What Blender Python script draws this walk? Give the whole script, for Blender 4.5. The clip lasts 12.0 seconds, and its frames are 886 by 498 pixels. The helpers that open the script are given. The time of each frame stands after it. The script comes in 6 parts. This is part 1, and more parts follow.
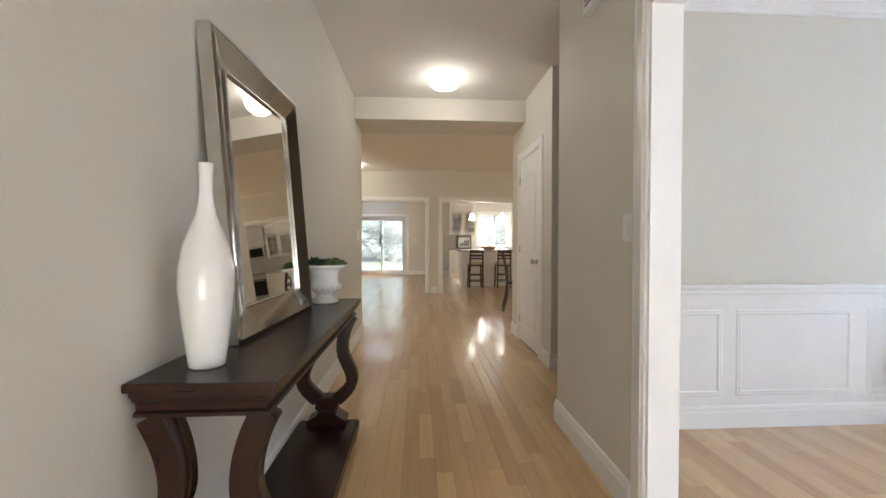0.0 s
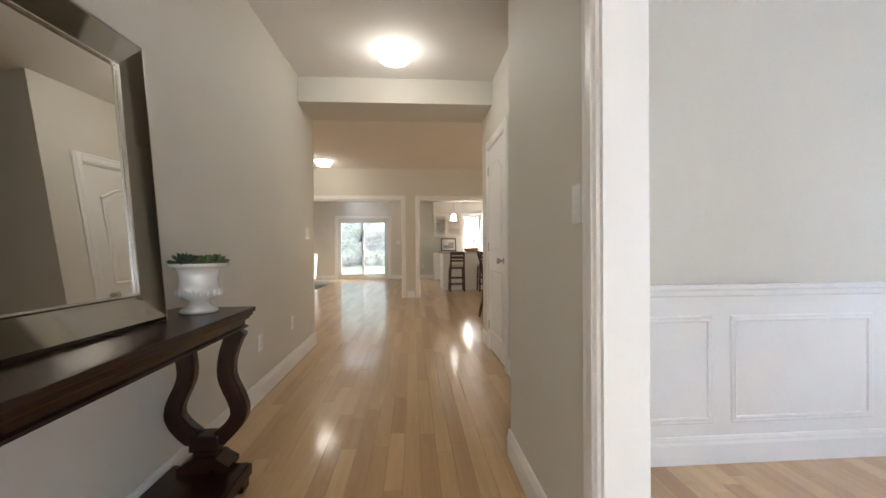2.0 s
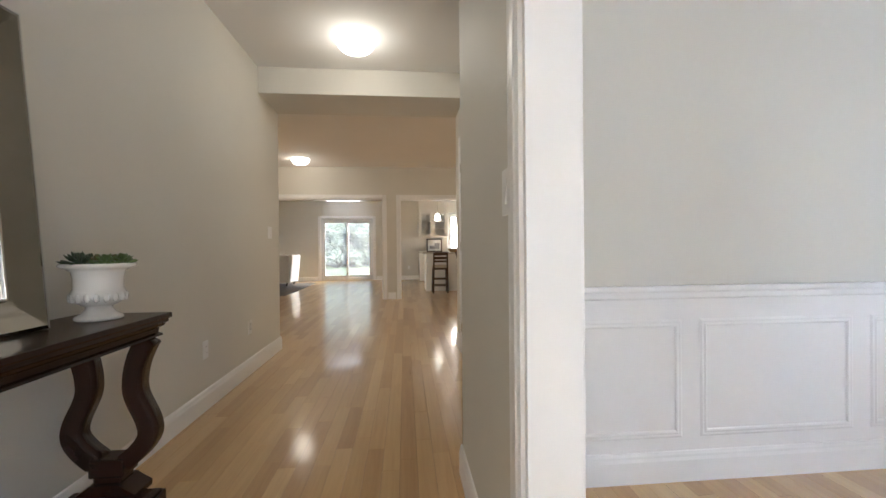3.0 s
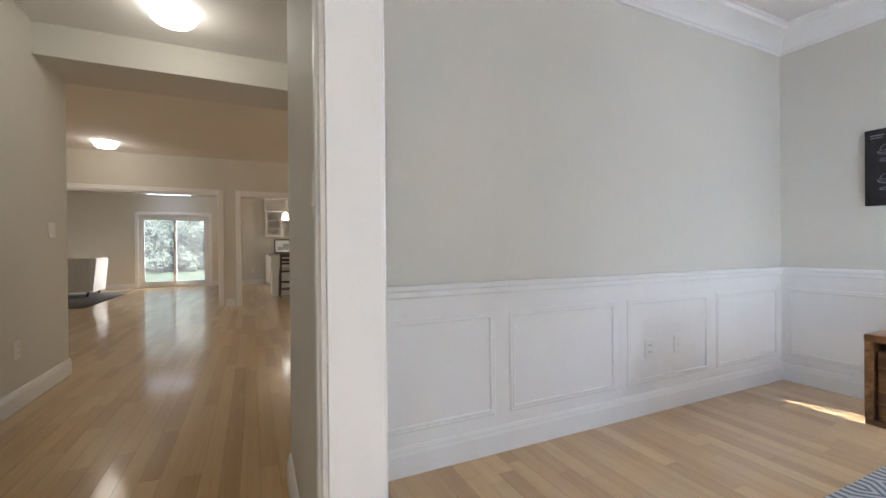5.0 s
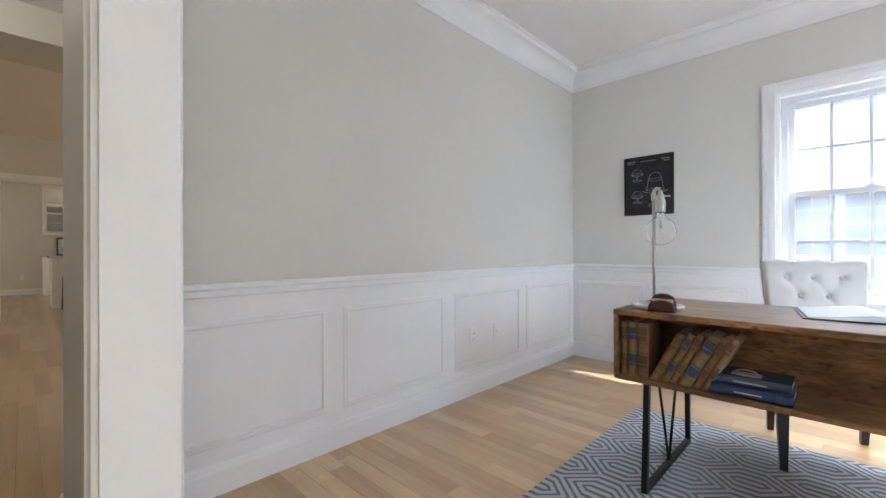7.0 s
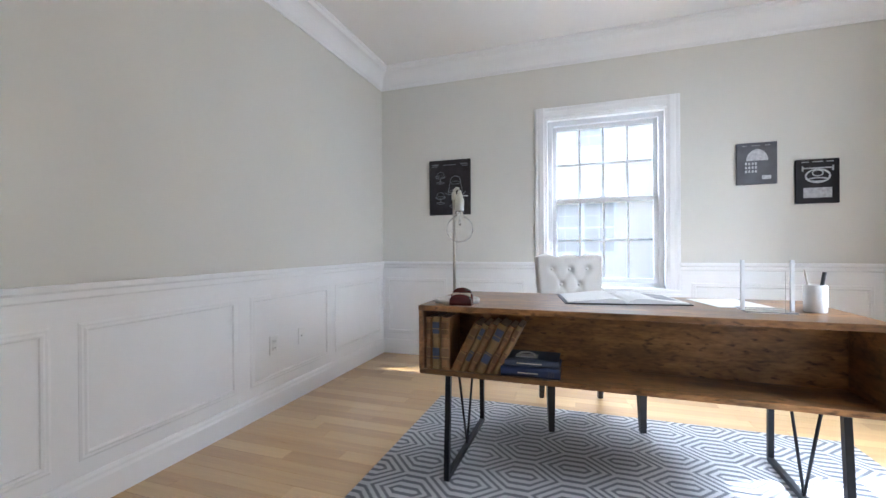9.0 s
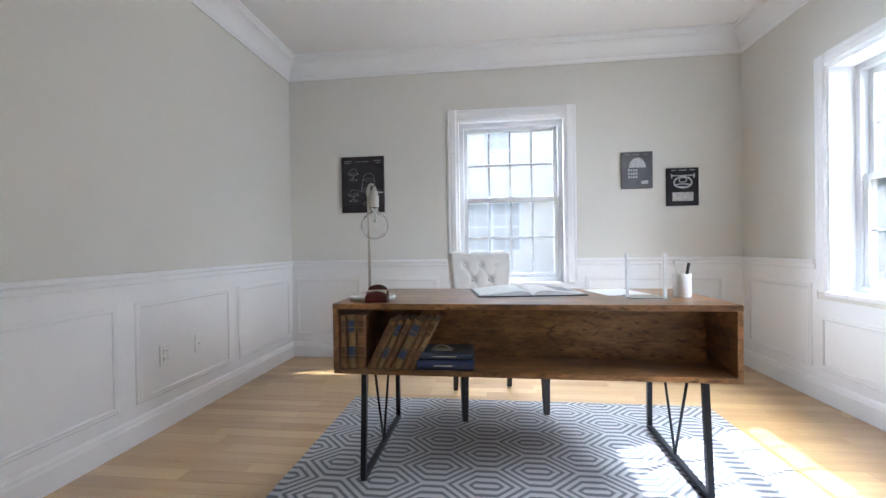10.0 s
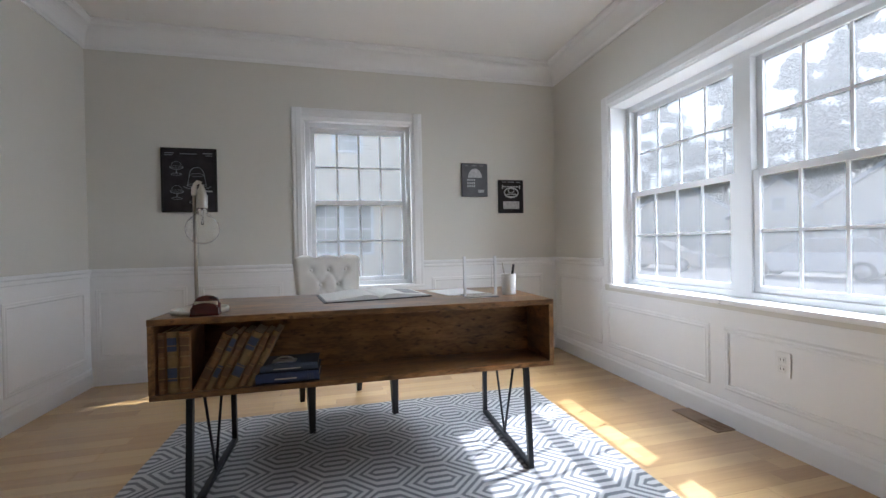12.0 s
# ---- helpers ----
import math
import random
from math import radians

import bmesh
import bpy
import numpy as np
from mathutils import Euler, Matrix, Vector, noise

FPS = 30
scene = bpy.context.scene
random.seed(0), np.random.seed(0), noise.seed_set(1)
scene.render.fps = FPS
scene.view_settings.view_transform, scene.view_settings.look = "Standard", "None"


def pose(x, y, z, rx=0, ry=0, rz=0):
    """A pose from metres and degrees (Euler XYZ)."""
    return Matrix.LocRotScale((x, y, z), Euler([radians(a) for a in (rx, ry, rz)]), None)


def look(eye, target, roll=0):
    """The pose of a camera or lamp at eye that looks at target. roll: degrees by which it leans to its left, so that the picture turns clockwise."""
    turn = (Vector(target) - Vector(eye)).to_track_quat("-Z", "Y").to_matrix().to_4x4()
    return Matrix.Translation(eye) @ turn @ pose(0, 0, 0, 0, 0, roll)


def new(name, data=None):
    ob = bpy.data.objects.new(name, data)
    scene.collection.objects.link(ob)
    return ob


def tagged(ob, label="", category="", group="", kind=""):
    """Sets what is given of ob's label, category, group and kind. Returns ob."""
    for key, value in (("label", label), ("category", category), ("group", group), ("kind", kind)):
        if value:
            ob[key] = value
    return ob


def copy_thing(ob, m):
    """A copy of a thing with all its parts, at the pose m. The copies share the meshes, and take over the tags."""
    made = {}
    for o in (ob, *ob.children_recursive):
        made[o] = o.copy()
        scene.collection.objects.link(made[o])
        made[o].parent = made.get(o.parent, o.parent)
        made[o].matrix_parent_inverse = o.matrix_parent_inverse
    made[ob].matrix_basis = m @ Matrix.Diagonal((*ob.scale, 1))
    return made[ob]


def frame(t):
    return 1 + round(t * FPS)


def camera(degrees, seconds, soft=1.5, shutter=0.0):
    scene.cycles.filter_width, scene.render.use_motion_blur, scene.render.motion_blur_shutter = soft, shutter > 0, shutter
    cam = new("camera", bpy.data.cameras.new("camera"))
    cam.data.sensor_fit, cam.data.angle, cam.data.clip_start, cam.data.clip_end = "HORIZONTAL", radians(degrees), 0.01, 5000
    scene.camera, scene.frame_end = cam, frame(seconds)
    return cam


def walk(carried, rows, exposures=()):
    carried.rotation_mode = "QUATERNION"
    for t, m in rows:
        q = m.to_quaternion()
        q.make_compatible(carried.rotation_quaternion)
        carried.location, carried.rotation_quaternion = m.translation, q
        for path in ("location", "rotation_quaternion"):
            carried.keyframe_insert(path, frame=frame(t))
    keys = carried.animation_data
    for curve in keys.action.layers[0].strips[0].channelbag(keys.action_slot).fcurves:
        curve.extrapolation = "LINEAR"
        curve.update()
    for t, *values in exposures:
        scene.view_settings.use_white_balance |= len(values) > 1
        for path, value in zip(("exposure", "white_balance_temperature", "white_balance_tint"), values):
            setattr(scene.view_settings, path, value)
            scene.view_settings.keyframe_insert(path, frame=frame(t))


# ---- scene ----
cam = camera(94.5, 12.0)
PATH = [
    (0, (0.412, 0.705, 1.117), (0.533, 2.702, 1.085), 0.1),
    (0.5, (0.486, 0.83, 1.091), (0.618, 2.825, 1.07), -0.1),
    (1, (0.61, 0.95, 1.076), (0.747, 2.945, 1.06), -0.2),
    (1.5, (0.709, 1.07, 1.059), (0.852, 3.065, 1.041), -0.3),
    (2, (0.798, 1.186, 1.057), (0.946, 3.18, 1.045), -0.4),
    (2.5, (0.91, 1.277, 1.053), (1.06, 3.271, 1.04), -0.5),
    (3, (1.028, 1.352, 1.043), (1.213, 3.344, 1.035), -0.5),
    (5, (1.138, 1.294, 1.04), (1.981, 3.107, 1.032), -0.5),
    (5.5, (1.179, 1.288, 1.011), (2.182, 3.018, 1.02), -0.0),
    (6, (1.186, 1.267, 1.008), (2.343, 2.9, 1.017), -0.1),
    (6.5, (1.186, 1.247, 1.0), (2.486, 2.766, 1.011), -0.1),
    (7, (1.187, 1.223, 0.998), (2.618, 2.621, 1.004), -0.2),
    (9, (1.313, 1.258, 0.99), (3.206, 1.901, 0.985), -0.4),
    (9.5, (1.315, 1.253, 0.982), (3.266, 1.696, 0.974), -0.8),
    (10, (1.302, 1.266, 0.977), (3.288, 1.498, 0.965), -0.8),
    (10.5, (1.289, 1.238, 0.98), (3.288, 1.283, 0.967), -0.9),
    (11, (1.294, 1.246, 0.977), (3.287, 1.09, 0.965), -0.9),
    (11.5, (1.294, 1.244, 0.981), (3.267, 0.92, 0.969), -1.0),
    (12, (1.284, 1.242, 0.989), (3.226, 0.767, 0.974), -1.1),
]
EXPOSURES = [(0.0, 3.55, 5200, 10), (2.5, 3.5, 5200, 10), (5.0, 3.08, 5200, 10), (7.5, 3.05, 5200, 10), (10.0, 2.72, 5250, 10), (11.0, 2.4, 5350, 10), (12.0, 1.95, 5450, 10)]
walk(cam, [(t, look(eye, target, roll)) for t, eye, target, roll in PATH],
     EXPOSURES)

# ---- light ----
world = bpy.data.worlds.new("sky")
scene.world = world
world.use_nodes = True
wt = world.node_tree
sky = wt.nodes.new("ShaderNodeTexSky")
sky.sky_type, sky.sun_disc = "NISHITA", False
sky.sun_elevation, sky.sun_rotation = radians(47.8), radians(159.4)
sky.air_density, sky.dust_density = 1.0, 3.0
wt.nodes["Background"].inputs["Strength"].default_value = 0.15
wt.links.new(sky.outputs[0], wt.nodes["Background"].inputs["Color"])

sun = new("sun", bpy.data.lights.new("sun", "SUN"))
sun.data.energy, sun.data.angle, sun.data.color = 2.4, radians(0.6), (1.0, 0.96, 0.91)
sun.matrix_world = look((0, 0, 0), (-0.32, 0.85, -1.0))


def area(name, eye, target, w, h, watts, colour):
    ob = new(name, bpy.data.lights.new(name, "AREA"))
    ob.data.shape, ob.data.size, ob.data.size_y = "RECTANGLE", w, h
    ob.data.energy, ob.data.color = watts, colour
    ob.matrix_world = look(eye, target)
    return ob


def bulb(name, at, watts, colour, r=0.06):
    ob = new(name, bpy.data.lights.new(name, "POINT"))
    ob.data.energy, ob.data.color, ob.data.shadow_soft_size = watts, colour, r
    ob.location = at
    return ob


DAY = (0.95, 0.95, 0.93)
WARM = (1.0, 0.75, 0.46)
# area lamps added outside the study windows in place of sky light
area("daylight_south_window", (3.065, -2.3, 3.5), (3.0, 1.4, 0.7), 2.8, 1.6, 145, DAY)
# next two: extra fills hidden off to one side, for the dim corners
area("sky_fill_south", (1.0, -3.3, 1.8), (4.0, 2.4, 1.3), 2.4, 2.2, 45, DAY)
area("sky_fill_east", (7.2, 4.2, 1.8), (3.6, -0.6, 1.2), 2.0, 2.0, 85, DAY)
area("daylight_east_window", (6.4, 1.09, 3.4), (3.0, 1.09, 0.8), 2.4, 1.4, 50, DAY)
# added daylight stand-ins beyond the back openings, coloured warm to tint the rooms
area("daylight_slider", (2.2, 17.2, 2.0), (-1.6, 13.0, 0.8), 2.0, 2.0, 95, (1.0, 0.84, 0.62))
area("daylight_kitchen_window", (3.1, 16.3, 3.2), (3.0, 12.6, 0.6), 1.4, 1.2, 165, (1.0, 0.84, 0.62))
# unseen fill lamp added at the entry end; wall_front has no door or glazing
area("fill_entry", (0.45, -1.75, 0.55), (0.5, 3.0, 1.3), 1.4, 0.9, 4.2, (1.0, 0.85, 0.64))
# two more added fills, inside windowless side walls, warming living and dining rooms
area("fill_living", (-5.9, 8.0, 1.4), (-2.0, 8.0, 1.0), 2.4, 1.4, 4.6, (1.0, 0.73, 0.43))
area("fill_dining", (6.0, 8.0, 1.4), (2.0, 8.0, 1.0), 2.0, 1.4, 4.0, (1.0, 0.73, 0.43))
bulb("hall_bulb", (0.66, 4.6, 2.585), 0.55, WARM, 0.14)
bulb("living_bulb", (-0.86, 9.05, 2.585), 0.7, WARM, 0.14)
bulb("island_bulb", (1.84, 11.5, 1.70), 0.15, WARM, 0.12)
bulb("island_bulb", (2.63, 11.5, 1.70), 0.15, WARM, 0.12)

# ---- materials ----


def shader(name, base, rough=0.5, metal=0.0, vary=0.06, scale=3.0, bump=0.0, bump_scale=60.0, rough_vary=0.0, spec=0.5, coat=0.0):
    """A surface with cloudy variation, fine grain and a little relief."""
    m = bpy.data.materials.new(name)
    m.use_nodes = True
    nt = m.node_tree
    p = nt.nodes["Principled BSDF"]
    p.inputs["Roughness"].default_value = rough
    p.inputs["Metallic"].default_value = metal
    p.inputs["Specular IOR Level"].default_value = spec
    p.inputs["Coat Weight"].default_value = coat
    geo = nt.nodes.new("ShaderNodeTexCoord")
    n1 = nt.nodes.new("ShaderNodeTexNoise")
    n1.inputs["Scale"].default_value, n1.inputs["Detail"].default_value = scale, 6
    nt.links.new(geo.outputs["Object"], n1.inputs["Vector"])
    ramp = nt.nodes.new("ShaderNodeMapRange")
    ramp.inputs["From Min"].default_value, ramp.inputs["From Max"].default_value = 0.25, 0.75
    ramp.inputs["To Min"].default_value, ramp.inputs["To Max"].default_value = 1 - vary, 1 + vary
    nt.links.new(n1.outputs["Fac"], ramp.inputs["Value"])
    mul = nt.nodes.new("ShaderNodeVectorMath")
    mul.operation = "SCALE"
    mul.inputs[0].default_value = base
    nt.links.new(ramp.outputs[0], mul.inputs["Scale"])
    nt.links.new(mul.outputs[0], p.inputs["Base Color"])
    if rough_vary:
        r = nt.nodes.new("ShaderNodeMapRange")
        r.inputs["To Min"].default_value, r.inputs["To Max"].default_value = max(rough - rough_vary, 0.02), rough + rough_vary
        nt.links.new(n1.outputs["Fac"], r.inputs["Value"])
        nt.links.new(r.outputs[0], p.inputs["Roughness"])
    if bump:
        n2 = nt.nodes.new("ShaderNodeTexNoise")
        n2.inputs["Scale"].default_value, n2.inputs["Detail"].default_value = bump_scale, 4
        nt.links.new(geo.outputs["Object"], n2.inputs["Vector"])
        b = nt.nodes.new("ShaderNodeBump")
        b.inputs["Strength"].default_value, b.inputs["Distance"].default_value = bump, 0.004
        nt.links.new(n2.outputs["Fac"], b.inputs["Height"])
        nt.links.new(b.outputs[0], p.inputs["Normal"])
    return m


def wood(name, dark, light, stretch=(40, 2.5, 40), rough=0.35, bump=0.1, spread=0.35, coat=0.0, blotch=0.0, knots=0.0, grain=1.0):
    """Wood whose grain runs along the object's y (or as stretched), each piece in a tone of its own."""
    m = bpy.data.materials.new(name)
    m.use_nodes = True
    nt = m.node_tree
    L = nt.links.new
    p = nt.nodes["Principled BSDF"]
    p.inputs["Coat Weight"].default_value, p.inputs["Coat Roughness"].default_value = coat, 0.12
    tc = nt.nodes.new("ShaderNodeTexCoord")
    info = nt.nodes.new("ShaderNodeObjectInfo")
    geo = nt.nodes.new("ShaderNodeNewGeometry")
    add = nt.nodes.new("ShaderNodeMath")
    add.operation = "ADD"
    L(info.outputs["Random"], add.inputs[0])
    L(geo.outputs["Random Per Island"], add.inputs[1])
    fr = nt.nodes.new("ShaderNodeMath")
    fr.operation = "FRACT"
    L(add.outputs[0], fr.inputs[0])
    shift = nt.nodes.new("ShaderNodeMath")
    shift.operation = "MULTIPLY"
    shift.inputs[1].default_value = 37.0
    L(fr.outputs[0], shift.inputs[0])
    mp = nt.nodes.new("ShaderNodeVectorMath")
    mp.operation = "MULTIPLY"
    mp.inputs[1].default_value = stretch
    L(tc.outputs["Object"], mp.inputs[0])
    off = nt.nodes.new("ShaderNodeVectorMath")
    L(mp.outputs[0], off.inputs[0])
    L(shift.outputs[0], off.inputs[1])
    n = nt.nodes.new("ShaderNodeTexNoise")
    n.inputs["Scale"].default_value, n.inputs["Detail"].default_value, n.inputs["Distortion"].default_value = 1.0, 8, 0.6
    L(off.outputs[0], n.inputs["Vector"])
    fine = nt.nodes.new("ShaderNodeTexNoise")
    fine.inputs["Scale"].default_value, fine.inputs["Detail"].default_value = 5.0, 5
    L(off.outputs[0], fine.inputs["Vector"])
    mix = nt.nodes.new("ShaderNodeMath")
    mix.operation = "MULTIPLY_ADD"
    mix.inputs[1].default_value, mix.inputs[2].default_value = 0.35, 0.0
    L(fine.outputs["Fac"], mix.inputs[0])
    tot = nt.nodes.new("ShaderNodeMath")
    tot.operation = "MULTIPLY_ADD"
    tot.inputs[1].default_value = 0.65
    L(n.outputs["Fac"], tot.inputs[0])
    L(mix.outputs[0], tot.inputs[2])
    calm = nt.nodes.new("ShaderNodeMath")
    calm.operation = "MULTIPLY_ADD"
    calm.inputs[1].default_value, calm.inputs[2].default_value = grain, 0.5 - 0.5 * grain
    L(tot.outputs[0], calm.inputs[0])
    tone = nt.nodes.new("ShaderNodeMath")
    tone.operation = "MULTIPLY_ADD"
    tone.inputs[1].default_value = spread
    L(fr.outputs[0], tone.inputs[0])
    L(calm.outputs[0], tone.inputs[2])
    ramp = nt.nodes.new("ShaderNodeMapRange")
    ramp.inputs["From Min"].default_value, ramp.inputs["From Max"].default_value = 0.32, 0.68 + spread
    L(tone.outputs[0], ramp.inputs["Value"])
    fac = ramp.outputs[0]
    if blotch:
        nb = nt.nodes.new("ShaderNodeTexNoise")
        nb.inputs["Scale"].default_value, nb.inputs["Detail"].default_value = 0.35, 5
        L(off.outputs[0], nb.inputs["Vector"])
        sm = nt.nodes.new("ShaderNodeMapRange")
        sm.inputs["From Min"].default_value, sm.inputs["From Max"].default_value = 0.37, 0.62
        sm.inputs["To Min"].default_value = 1 - blotch
        L(nb.outputs["Fac"], sm.inputs["Value"])
        mm = nt.nodes.new("ShaderNodeMath")
        mm.operation = "MULTIPLY"
        L(fac, mm.inputs[0])
        L(sm.outputs[0], mm.inputs[1])
        fac = mm.outputs[0]
    if knots:
        kp = nt.nodes.new("ShaderNodeVectorMath")
        kp.operation = "MULTIPLY"
        kp.inputs[1].default_value = (52, 20, 52)
        L(tc.outputs["Object"], kp.inputs[0])
        kn = nt.nodes.new("ShaderNodeTexNoise")
        kn.inputs["Scale"].default_value, kn.inputs["Detail"].default_value = 1.0, 3
        L(kp.outputs[0], kn.inputs["Vector"])
        km = nt.nodes.new("ShaderNodeMapRange")
        km.inputs["From Min"].default_value, km.inputs["From Max"].default_value = 0.30, 0.43
        km.inputs["To Min"].default_value = 1 - knots
        L(kn.outputs["Fac"], km.inputs["Value"])
        mk = nt.nodes.new("ShaderNodeMath")
        mk.operation = "MULTIPLY"
        L(fac, mk.inputs[0])
        L(km.outputs[0], mk.inputs[1])
        fac = mk.outputs[0]
    col = nt.nodes.new("ShaderNodeMix")
    col.data_type = "RGBA"
    col.inputs["A"].default_value, col.inputs["B"].default_value = (*dark, 1), (*light, 1)
    L(fac, col.inputs["Factor"])
    L(col.outputs["Result"], p.inputs["Base Color"])
    rr = nt.nodes.new("ShaderNodeMapRange")
    rr.inputs["To Min"].default_value, rr.inputs["To Max"].default_value = rough - 0.06, rough + 0.08
    L(n.outputs["Fac"], rr.inputs["Value"])
    L(rr.outputs[0], p.inputs["Roughness"])
    b = nt.nodes.new("ShaderNodeBump")
    b.inputs["Strength"].default_value, b.inputs["Distance"].default_value = bump, 0.002
    L(fine.outputs["Fac"], b.inputs["Height"])
    L(b.outputs[0], p.inputs["Normal"])
    return m


def glass(name, tint=(1, 1, 1), rough=0.0, ior=1.45):
    m = shader(name, tint, rough, vary=0.0)
    p = m.node_tree.nodes["Principled BSDF"]
    p.inputs["Transmission Weight"].default_value, p.inputs["IOR"].default_value = 1.0, ior
    return m


def glow(name, colour, strength, base=(0.9, 0.88, 0.84)):
    m = shader(name, base, 0.4, vary=0.0)
    p = m.node_tree.nodes["Principled BSDF"]
    p.inputs["Emission Color"].default_value, p.inputs["Emission Strength"].default_value = (*colour, 1), strength
    return m


M_WALL = shader("greige_wall_paint", (0.69, 0.672, 0.615), 0.62, vary=0.025, scale=1.5, bump=0.06, bump_scale=220)
M_CEIL = shader("ceiling_paint", (0.84, 0.83, 0.81), 0.8, vary=0.02, scale=1.2, bump=0.08, bump_scale=160)
M_TRIM = shader("white_trim_paint", (0.85, 0.85, 0.85), 0.34, vary=0.02, scale=4, bump=0.03, bump_scale=90)
M_OAK = wood("oak_strip_floor", (0.36, 0.20, 0.068), (0.72, 0.495, 0.225), (34, 1.3, 34), 0.30, 0.0, 0.34, coat=0.9, grain=0.55)
M_SUB = shader("floor_joint", (0.26, 0.15, 0.07), 0.7)
M_ESP = shader("espresso_stained_wood", (0.024, 0.010, 0.006), 0.26, vary=0.22, scale=7, spec=0.38)
M_DESK = wood("rustic_brown_wood", (0.035, 0.015, 0.0065), (0.54, 0.278, 0.106), (24, 6, 24), 0.30, 0.06, 0.06, coat=0.2, blotch=0.6, knots=0.85)
M_DESKEND = wood("rustic_brown_wood_ends", (0.035, 0.015, 0.0065), (0.54, 0.278, 0.106), (6, 24, 24), 0.30, 0.06, 0.06, coat=0.2, blotch=0.5, knots=0.6)
M_STEEL = shader("black_steel", (0.022, 0.024, 0.028), 0.42, 0.6, vary=0.2, scale=30)
M_BLACK = shader("black_paint", (0.015, 0.015, 0.016), 0.4, vary=0.1)
M_CERAM = shader("white_glazed_ceramic", (0.83, 0.83, 0.82), 0.14, vary=0.03, scale=8, coat=0.3)
M_MIRROR = shader("mirror_glass", (0.76, 0.75, 0.72), 0.012, 1.0, vary=0.0)
M_SMOKE = shader("antique_bevel_mirror", (0.33, 0.315, 0.285), 0.06, 1.0, vary=0.06, scale=9, rough_vary=0.03)
M_SILVER = shader("brushed_silver", (0.62, 0.61, 0.58), 0.28, 1.0, vary=0.08, scale=20)
M_BEAD = shader("dark_silver_bead", (0.62, 0.61, 0.58), 0.25, 1.0, vary=0.08, scale=20)
M_NICKEL = shader("satin_nickel", (0.50, 0.47, 0.42), 0.3, 1.0, vary=0.05)
M_LINEN = shader("ivory_linen", (0.76, 0.74, 0.70), 0.85, vary=0.05, scale=12, bump=0.3, bump_scale=420)
M_SOFA = shader("pale_sofa_fabric", (0.74, 0.74, 0.73), 0.85, vary=0.05, scale=12, bump=0.3, bump_scale=300)


def hazed(m, share):
    """Mixes a pale haze into a pane, imitating glare over the bright outdoors."""
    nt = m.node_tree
    haze, mix = nt.nodes.new("ShaderNodeBsdfTranslucent"), nt.nodes.new("ShaderNodeMixShader")
    haze.inputs["Color"].default_value = (0.9, 0.9, 0.9, 1)
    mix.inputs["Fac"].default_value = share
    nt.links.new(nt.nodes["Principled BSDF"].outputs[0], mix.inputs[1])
    nt.links.new(haze.outputs[0], mix.inputs[2])
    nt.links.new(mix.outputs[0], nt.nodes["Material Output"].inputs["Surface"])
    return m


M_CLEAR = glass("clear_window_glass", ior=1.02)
# grey tints dim the outdoors behind these panes; last number sets the painted haze
M_KITCH = hazed(glass("kitchen_window_glass", (0.40, 0.40, 0.39), ior=1.02), 0.012)
M_SLIDE = hazed(glass("door_glass", (0.48, 0.47, 0.43), ior=1.02), 0.036)
M_EAST = hazed(glass("east_window_glass", (0.36, 0.345, 0.32), ior=1.02), 0.040)
M_PANE = hazed(glass("dimmed_window_glass", (0.165, 0.163, 0.158), ior=1.02), 0.046)
M_ACRYL = glass("clear_acrylic", (0.97, 0.99, 1.0), 0.0, 1.3)
M_BULBGL = glass("clear_bulb_glass", ior=1.45)
M_SHADE = glow("lit_frosted_glass", (1.0, 0.86, 0.64), 0.65)
M_STRIP = glow("lit_diffuser", (1.0, 0.97, 0.92), 0.7)
M_VINYL = shader("white_vinyl", (0.70, 0.71, 0.72), 0.35, vary=0.02)
M_PLATE = shader("white_plastic_plate", (0.84, 0.84, 0.83), 0.35, vary=0.02)
M_DARKSLOT = shader("dark_slot", (0.012, 0.011, 0.010), 0.7)

# ---- mesh helpers ----


def box(bm, x0, x1, y0, y1, z0, z1, bevel=0.0):
    r = bmesh.ops.create_cube(bm, size=1.0)
    vs = r["verts"]
    for v in vs:
        v.co = Vector(((x0 + x1) / 2 + v.co.x * (x1 - x0), (y0 + y1) / 2 + v.co.y * (y1 - y0), (z0 + z1) / 2 + v.co.z * (z1 - z0)))
    if bevel:
        es = list({e for v in vs for e in v.link_edges})
        bmesh.ops.bevel(bm, geom=es, offset=bevel, segments=2, profile=0.6, affect="EDGES")
    return bm


def boxes(rows, bevel=0.0):
    bm = bmesh.new()
    for r in rows:
        box(bm, *r, bevel=bevel)
    return bm


def prism(outline, axis, a, b, bm=None):
    """A straight run of a closed outline of (u, v) pairs: axis x runs with (y, z), y with (x, z), z with (x, y)."""
    bm = bm or bmesh.new()

    def at(u, v, w):
        return {"x": (w, u, v), "y": (u, w, v), "z": (u, v, w)}[axis]

    lo = [bm.verts.new(at(u, v, a)) for u, v in outline]
    hi = [bm.verts.new(at(u, v, b)) for u, v in outline]
    n = len(outline)
    bm.faces.new(lo)
    bm.faces.new(hi)
    for i in range(n):
        bm.faces.new((lo[i], lo[(i + 1) % n], hi[(i + 1) % n], hi[i]))
    bmesh.ops.recalc_face_normals(bm, faces=bm.faces)
    return bm


